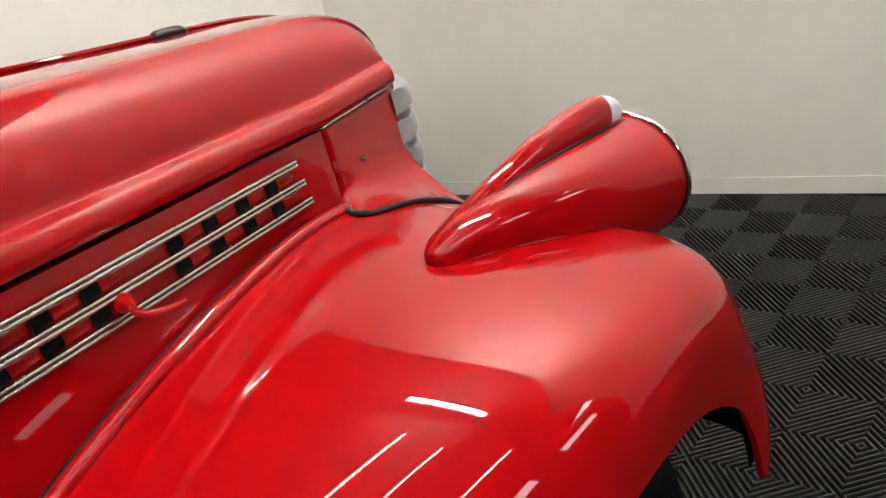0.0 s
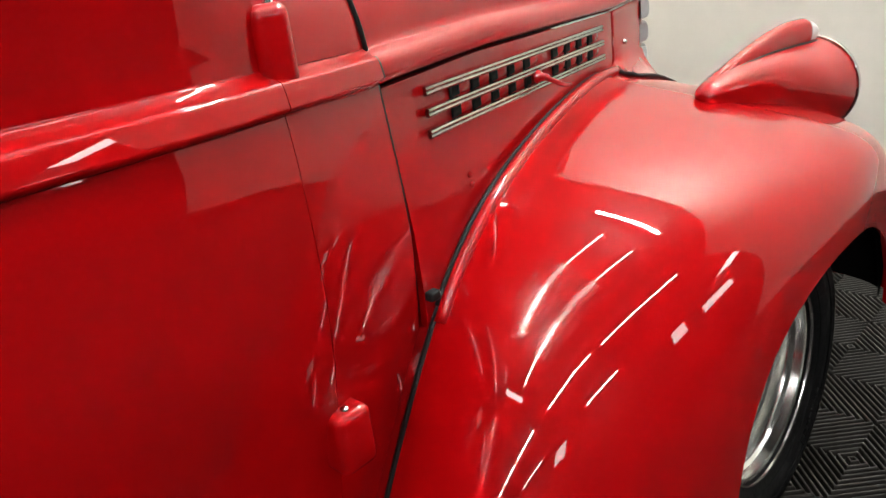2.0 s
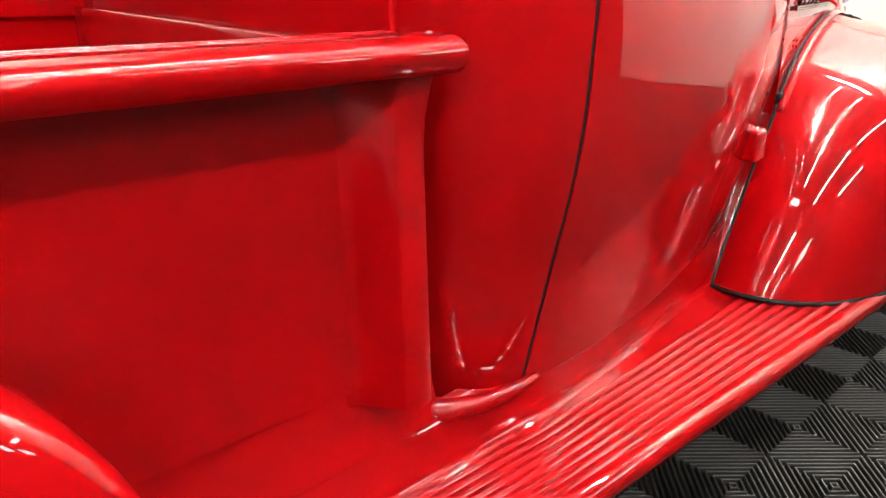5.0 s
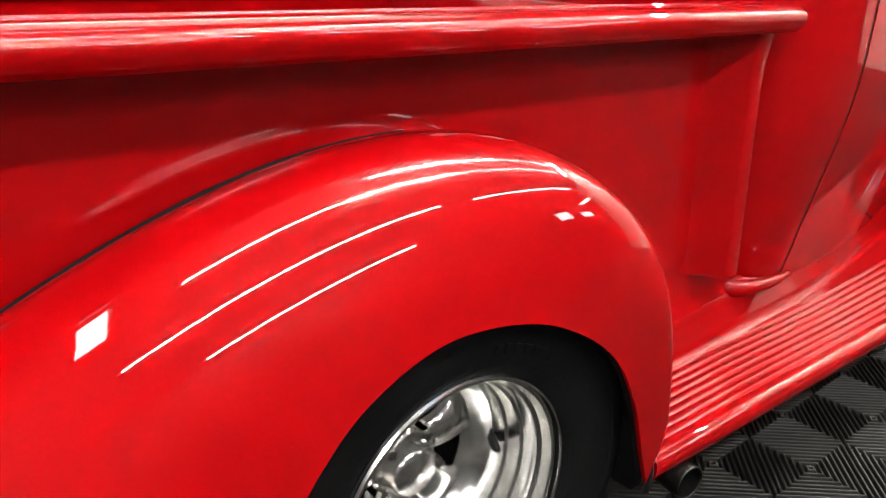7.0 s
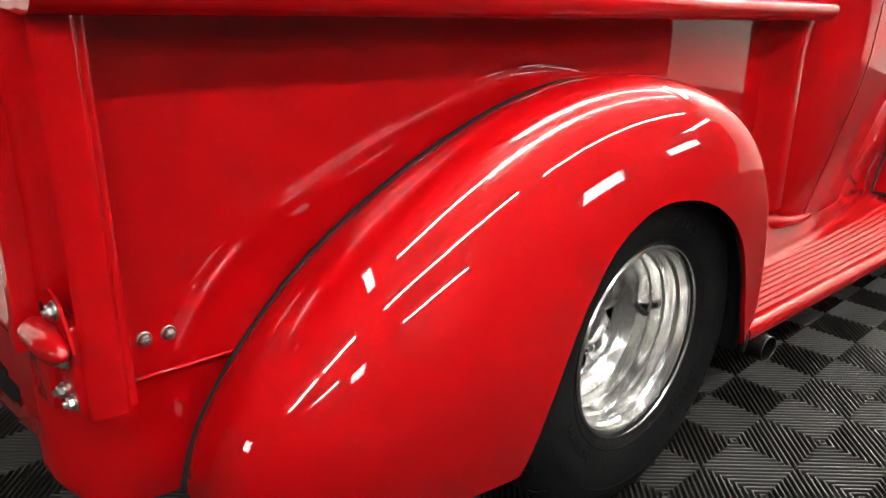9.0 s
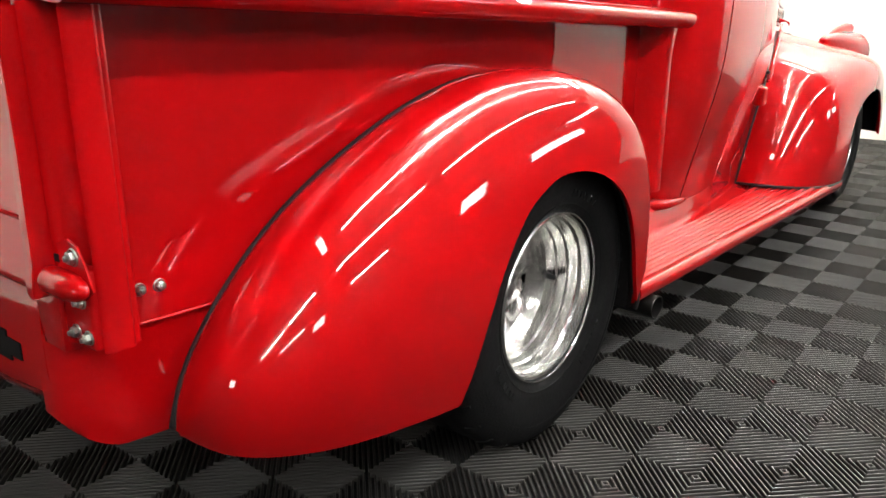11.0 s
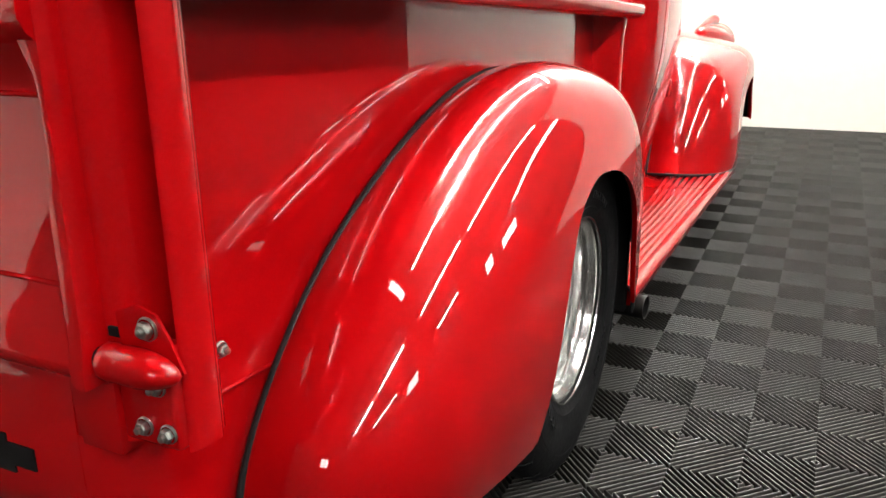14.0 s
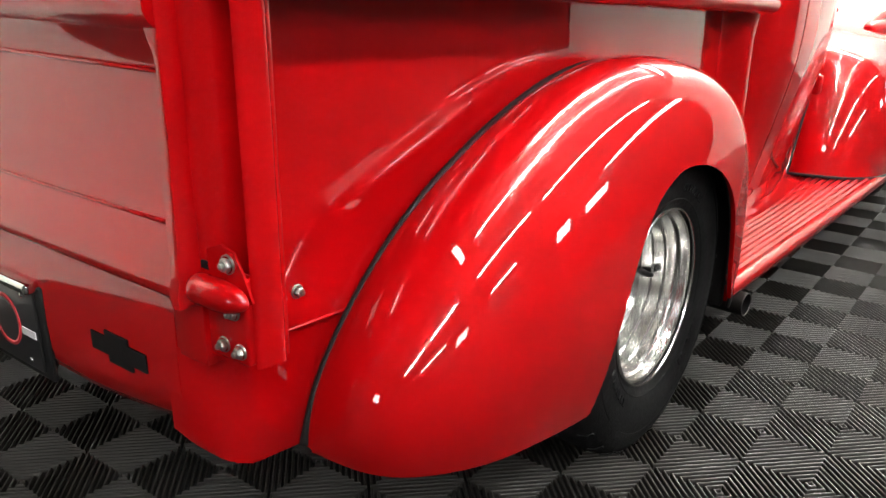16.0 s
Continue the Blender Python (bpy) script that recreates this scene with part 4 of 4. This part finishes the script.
# tailgate
Y0, Y1 = 0.437, 2 * YC - 0.437
tail = [(-1.405, 0.652), (-1.430, 0.652), (-1.440, 0.657), (-1.4445, 0.666), (-1.4445, 0.676), (-1.4195, 0.744), (-1.417, 0.750), (-1.416, 0.84), (-1.416, 0.952), (-1.418, 0.958), (-1.431, 0.998), (-1.437, 1.002), (-1.447, 1.010), (-1.454, 1.024), (-1.453, 1.040), (-1.444, 1.052), (-1.430, 1.057), (-1.416, 1.052), (-1.405, 1.038)]
tailgate = part("tailgate", solid([[(x, y, z) for x, z in tail] for y in np.linspace(Y0, Y1, 24)]), RED, truck, "red tailgate with a recessed centre panel", angle=50)
for y, s in ((Y0, 1), (Y1, -1)):
    lip = [(0.649, 0.012), (0.654, 0.017), (0.668, 0.019), (0.70, 0.019), (0.855, 0.019), (0.866, 0.0185), (0.878, 0.013), (0.892, 0.0095), (0.955, 0.0085), (0.972, 0.011), (0.988, 0.019), (1.005, 0.026), (1.03, 0.028), (1.045, 0.019), (1.052, 0.005)]
    rows = []
    for z, w in lip:
        d = 0.0085 * np.clip((0.72 - z) / 0.045, 0, 1)
        rows.append([(-1.405, y - s * 0.003, z), (-1.436 - d, y - s * 0.003, z), (-1.4385 - d, y - s * 0.001, z), (-1.4390 - d, y + s * w * 0.5, z), (-1.4385 - d, y + s * (w - 0.001), z), (-1.432, y + s * w, z), (-1.405, y + s * w, z)])
    part("side_flange", solid(rows), RED, tailgate, "folded side flange", angle=40)
for z in (0.752, 0.95):
    part("panel_crease", tube([(-1.4185, y, z) for y in np.linspace(Y0 + 0.02, Y1 - 0.02, 8)], 0.003, 6), RED, tailgate)
for sgn in (1, -1):
    yy = lambda v: v if sgn > 0 else 2 * YC - v
    br = part("hinge_knuckle", solid([[(-1.425 + r * math.cos(k * math.tau / 18), yy(y), 0.678 + r * 1.05 * math.sin(k * math.tau / 18)) for k in range(18)] for y, r in ((0.4245, 0.014), (0.4235, 0.0185), (0.420, 0.0205), (0.410, 0.0205), (0.404, 0.0195), (0.395, 0.0205), (0.376, 0.0205), (0.358, 0.0185), (0.343, 0.0145), (0.332, 0.009), (0.325, 0.003))]), RED, tailgate, "rounded red hinge knuckle")
    part("pin", tube([(-1.422, yy(0.45), 0.678), (-1.422, yy(0.423), 0.678)], 0.0135, 14), BLACK, br)
    part("bracket", solid([[(x, yy(y), z) for y, z in ((0.415, 0.73), (0.385, 0.742), (0.360, 0.735), (0.345, 0.71), (0.33, 0.675), (0.36, 0.655), (0.41, 0.66))] for x in (-1.413, -1.4095)]), RED, tailgate, "red hinge bracket plate", smooth=False)
    bolt((-1.413, yy(0.372), 0.718), 0.0098, tailgate, "x")
    # black block laid on for the shade of the slot beside the stake
    part("notch", box((-1.4128, min(yy(0.398), yy(0.430)), 0.700), (-1.4085, max(yy(0.398), yy(0.430)), 0.711), 0.001), BLACK, tailgate, "black block for the shaded slot above the hinge")
# rear roll pan with the plate
pan = [(-1.400, 0.655), (-1.411, 0.652), (-1.417, 0.63), (-1.419, 0.575), (-1.420, 0.50), (-1.418, 0.45), (-1.408, 0.415), (-1.385, 0.388), (-1.35, 0.378), (-1.33, 0.38), (-1.33, 0.42), (-1.395, 0.47)]
rows = []
for y in np.concatenate([np.linspace(0.496, 0.51, 3), np.linspace(0.52, 2 * YC - 0.52, 30), np.linspace(2 * YC - 0.51, 2 * YC - 0.496, 3)]):
    d = min(y, 2 * YC - y)
    inset = 0.03 * max(0.0, (0.475 - d) / 0.045) ** 2
    lift = 0.034 * max(0.0, (0.80 - d) / 0.30) ** 1.3
    rows.append([(x + inset, y, z + lift * min(1.0, max(0.0, (0.52 - z) / 0.10))) for x, z in pan])
roll_pan = part("roll_pan", solid(rows), RED, truck, "smooth red rear roll pan", angle=60)
logo = [(0.722, 0.500), (0.722, 0.530), (0.682, 0.530), (0.682, 0.541), (0.620, 0.541), (0.620, 0.530), (0.574, 0.530), (0.574, 0.500), (0.612, 0.500), (0.612, 0.489), (0.676, 0.489), (0.676, 0.500)]
# no hole here: a black plate carries the darkness of the cut-out
part("emblem_cutout", solid([[(x, y, z) for y, z in logo] for x in (-1.4225, -1.4165)]), BLACK, roll_pan, "black emblem plate standing in for a dark cut-out", smooth=False)
part("plate_recess", box((-1.4235, YC - 0.172, 0.385), (-1.414, YC + 0.172, 0.562), 0.004), SEAL, roll_pan, "black plate recess")
plate = part("licence_plate", box((-1.429, YC - 0.1525, 0.40), (-1.424, YC + 0.1525, 0.552), 0.002), PLATE, roll_pan, "black licence plate with a red ring and pale bars")
part("ring", lathe([(0.0, 0.050), (-0.0015, 0.050), (-0.0015, 0.042), (0.0, 0.042)], (-1.429, YC - 0.045, 0.476), 32, "x"), PLATE_RED, plate)
part("bar", box((-1.4305, YC - 0.145, 0.462), (-1.429, YC - 0.098, 0.476)), PLATE_PALE, plate, smooth=False)
part("bar", box((-1.4305, YC + 0.02, 0.462), (-1.429, YC + 0.13, 0.476)), PLATE_PALE, plate, smooth=False)
part("plate_lamp", box((-1.445, YC - 0.165, 0.552), (-1.418, YC + 0.02, 0.572), 0.006, 3), CHROME, roll_pan, "chrome plate lamp bar")
for y in (YC - 0.115, YC + 0.115):
    for z in (0.415, 0.538):
        part("screw", lathe([(0, 0.005), (-0.002, 0.005), (-0.003, 0.0003)], (-1.429, y, z), 10, "x"), CHROME, plate)


# wheels
def wheel(label, cx, cz, tyre_r, rim_r, y_out, width, twist):
    """A polished dished rim on a black tyre; the outer face looks to -y."""
    ob = part("wheel", lathe([(0.0, rim_r - 0.004), (0.0, rim_r), (0.004, rim_r + 0.003), (0.010, rim_r + 0.001), (0.014, rim_r - 0.010), (0.03, rim_r - 0.014), (0.036, rim_r - 0.020), (0.044, rim_r - 0.023), (0.062, rim_r - 0.024), (0.066, rim_r - 0.029), (0.090, rim_r - 0.031), (0.094, rim_r - 0.036), (0.120, rim_r - 0.039), (0.128, rim_r - 0.045), (0.145, rim_r - 0.058), (0.157, rim_r - 0.078)], (cx, y_out, cz), 96), ALU, truck, label, angle=24)
    s = y_out
    part("tyre", lathe([(0.012, rim_r - 0.004), (0.004, rim_r + 0.006), (-0.004, rim_r + 0.018), (-0.010, rim_r + 0.040), (-0.014, rim_r + 0.075), (-0.012, tyre_r - 0.055), (-0.004, tyre_r - 0.030), (0.008, tyre_r - 0.012), (0.022, tyre_r - 0.004), (0.04, tyre_r), (0.09, tyre_r), (0.094, tyre_r - 0.006), (0.10, tyre_r - 0.006), (0.104, tyre_r), (width - 0.10, tyre_r), (width - 0.04, tyre_r), (width - 0.01, tyre_r - 0.014), (width, tyre_r - 0.05), (width - 0.01, rim_r + 0.02), (width - 0.03, rim_r - 0.004)], (cx, s, cz), 96), RUBBER, ob, "black tyre")
    for r in (rim_r + 0.022, tyre_r - 0.062):
        part("sidewall_ring", lathe([(-0.004, r - 0.002), (-0.0145 if r > rim_r + 0.03 else -0.0075, r), (-0.004, r + 0.003)], (cx, s, cz), 96), RUBBER, ob)
    for k in range(60):
        a = k * math.tau / 60
        c, sn = math.cos(a), math.sin(a)
        if k % 2 == 0:
            q = []
            for dy, r in ((0.0, tyre_r - 0.018), (0.012, tyre_r - 0.007), (0.03, tyre_r - 0.001)):
                q.append([(cx + r * math.cos(a + da), s + dy - 0.002, cz + r * math.sin(a + da)) for da in (-0.012, 0.012)] + [(cx + (r + 0.003) * math.cos(a + da), s + dy - 0.002, cz + (r + 0.003) * math.sin(a + da)) for da in (0.012, -0.012)])
            part("tread_block", solid(q), RUBBER, ob, smooth=False)
    for start in (0.9, 3.5, 5.3):
        for k in range(7):
            a = start + k * 0.075
            r0, r1 = rim_r + 0.040, rim_r + 0.056
            q = [[(cx + r * math.cos(a + da), s + y, cz + r * math.sin(a + da)) for da in (-0.022, 0.022)] + [(cx + r * math.cos(a + da), s + y + 0.006, cz + r * math.sin(a + da)) for da in (0.022, -0.022)] for r, y in ((r0, -0.0125), (r1, -0.0148))]
            part("sidewall_bar", solid(q), RUBBER, ob, smooth=False)
    inner = rim_r - 0.078
    face = s + 0.157
    for k in range(5):
        a0 = twist + k * math.tau / 5
        rows = []
        for f in np.linspace(0, 1, 9):
            r = 0.055 + (inner + 0.01 - 0.055) * f
            half = 0.034 + 0.024 * f ** 2
            lift = 0.012 * math.sin(f * math.pi)
            ring = []
            for u, w in ((-1, 0.02), (-1, 0.004), (-0.6, -0.010), (0, -0.014), (0.6, -0.010), (1, 0.004), (1, 0.02)):
                x, z = r * math.cos(a0) - u * half * math.sin(a0), r * math.sin(a0) + u * half * math.cos(a0)
                ring.append((cx + x, face + w - lift, cz + z))
            rows.append(ring)
        part("spoke", solid(rows), ALU, ob)
    part("back_plate", lathe([(0.185, rim_r - 0.05), (0.19, 0.0005)], (cx, s, cz), 40), BLACK, ob, "dark brake drum behind the spokes")
    part("hub", lathe([(0.18, 0.07), (0.15, 0.068), (0.142, 0.058), (0.138, 0.045), (0.115, 0.042), (0.108, 0.034), (0.107, 0.0005)], (cx, s, cz), 40), ALU, ob, "polished hub cap")
    for k in range(5):
        a = twist + 0.63 + k * math.tau / 5
        part("lug_nut", lathe([(0.15, 0.012), (0.125, 0.012), (0.118, 0.008), (0.117, 0.0005)], (cx + 0.058 * math.cos(a), s, cz + 0.058 * math.sin(a)), 6), CHROME, ob, angle=25)
    a = -0.07 if cx < 0 else 0.4
    v = Vector((cx + (rim_r - 0.042) * math.cos(a), s + 0.118, cz + (rim_r - 0.042) * math.sin(a)))
    part("valve_stem", tube([v, v + Vector((-0.012 * math.cos(a), -0.02, 0.0)), v + Vector((-0.02 * math.cos(a), -0.038, 0.004))], [0.009, 0.008, 0.0055], 10), SEAL, ob, "black rubber valve stem")
    return ob


rear_wheel = wheel("polished aluminium rear wheel on a wide black tyre", RC[0], RC[1], 0.373, 0.206, 0.209, 0.30, 0.35)
front_wheel = wheel("polished aluminium front wheel on a black tyre", 2.47, 0.31, 0.31, 0.192, 0.222, 0.22, 0.1)
for ob in (rear_wheel, front_wheel):
    mirrored(ob, truck)
# added block that hides the board's end and paints the arch dark
part("splash_panel", box((-0.012, 0.185, 0.235), (0.018, 0.46, 0.56), 0.004), BLACK, truck, "added black block darkening the arch before the rear wheel")
part("axle", tube([(RC[0], 0.45, RC[1]), (RC[0], 2 * YC - 0.45, RC[1])], 0.04, 14), BLACK, truck)


# ---- the tile floor ----
S = 0.1524


def clip(poly, n, c):
    out = []
    for i, p in enumerate(poly):
        q = poly[(i + 1) % len(poly)]
        a, b = p[0] * n[0] + p[1] * n[1] - c, q[0] * n[0] + q[1] * n[1] - c
        if a >= 0:
            out.append(p)
        if a * b < 0:
            f = a / (a - b)
            out.append((p[0] + (q[0] - p[0]) * f, p[1] + (q[1] - p[1]) * f))
    return out


def rib_tile(rings_of, z0=-0.014):
    """One tile of two by two squares with diagonal ribs over an open base."""
    bm = bmesh.new()
    h = math.sqrt(0.5)
    ribs = 16
    pitch = S * math.sqrt(2) / ribs
    for i in (0, 1):
        for j in (0, 1):
            sq = [(i * S, j * S), (i * S + S, j * S), (i * S + S, j * S + S), (i * S, j * S + S)]
            n = (h, -h) if (i + j) % 2 == 0 else (h, h)
            low = min(p[0] * n[0] + p[1] * n[1] for p in sq)
            for k in range(ribs):
                c = low + (k + 0.5) * pitch
                rings = []
                for w, z in rings_of:
                    poly = clip(clip(sq, n, c - w * pitch), (-n[0], -n[1]), -c - w * pitch)
                    rings.append([(p[0], p[1], z) for p in poly])
                if len(rings[0]) < 3 or len({len(r) for r in rings}) > 1:
                    continue
                v = [[bm.verts.new(p) for p in r] for r in rings]
                m = len(v[0])
                bm.faces.new(v[-1])
                for a in range(len(v) - 1):
                    for q in range(m):
                        bm.faces.new((v[a][q], v[a][(q + 1) % m], v[a + 1][(q + 1) % m], v[a + 1][q]))
    return bm


floor = part("floor", box((-8.2, -5.2, -0.05), (9.2, 2.8, -0.0135)), TILE_BASE, smooth=False)
tagged(floor, "dark grey interlocking ribbed plastic tile floor", "floor", kind="structure")
def tile_mesh_of(rings_of):
    bm = rib_tile(rings_of)
    mesh = bpy.data.meshes.new("floor_tile")
    bm.to_mesh(mesh)
    bm.free()
    mesh.materials.append(TILE)
    return mesh


tile_mesh = tile_mesh_of(((0.25, -0.014), (0.235, -0.0055), (0.17, -0.0016), (0.07, 0.0)))
plain_tile = tile_mesh_of(((0.25, -0.014), (0.235, -0.005), (0.07, 0.0)))
near, rest = [], []
for i in range(-20, 22):
    for j in range(-16, 9):
        x, y = i * 2 * S, j * 2 * S
        if x > min(front_x(y), front_x(y + 2 * S)) - 0.02 or y > 2.54 or x < -6:
            if not (y < -2.4 and x < 6):
                continue
        if -2.9 < x < 4.5 and -1.75 < y < 1.5:
            near.append((x, y))
        else:
            rest.append((x, y))
near.sort(key=lambda p: abs(p[1] + 0.1) * 2 + abs(p[0] - 1))
rest += near[300:]
for x, y in near[:300]:
    ob = new("floor_tile", tile_mesh)
    ob.location = (x, y, 0)
    ob.parent = floor
base_v = np.array([v.co[:] for v in plain_tile.vertices])
base_f = [list(p.vertices) for p in plain_tile.polygons]
verts, faces = [], []
for k, (x, y) in enumerate(rest):
    verts.append(base_v + np.array((x, y, 0)))
    faces += [[a + k * len(base_v) for a in f] for f in base_f]
far = bpy.data.meshes.new("floor_tile_field")
far.from_pydata(np.concatenate(verts).tolist(), [], faces)
far.materials.append(TILE)
bpy.data.meshes.remove(plain_tile)
field = tagged(new("floor_tile_field", far), kind="stuff")
field.parent = floor
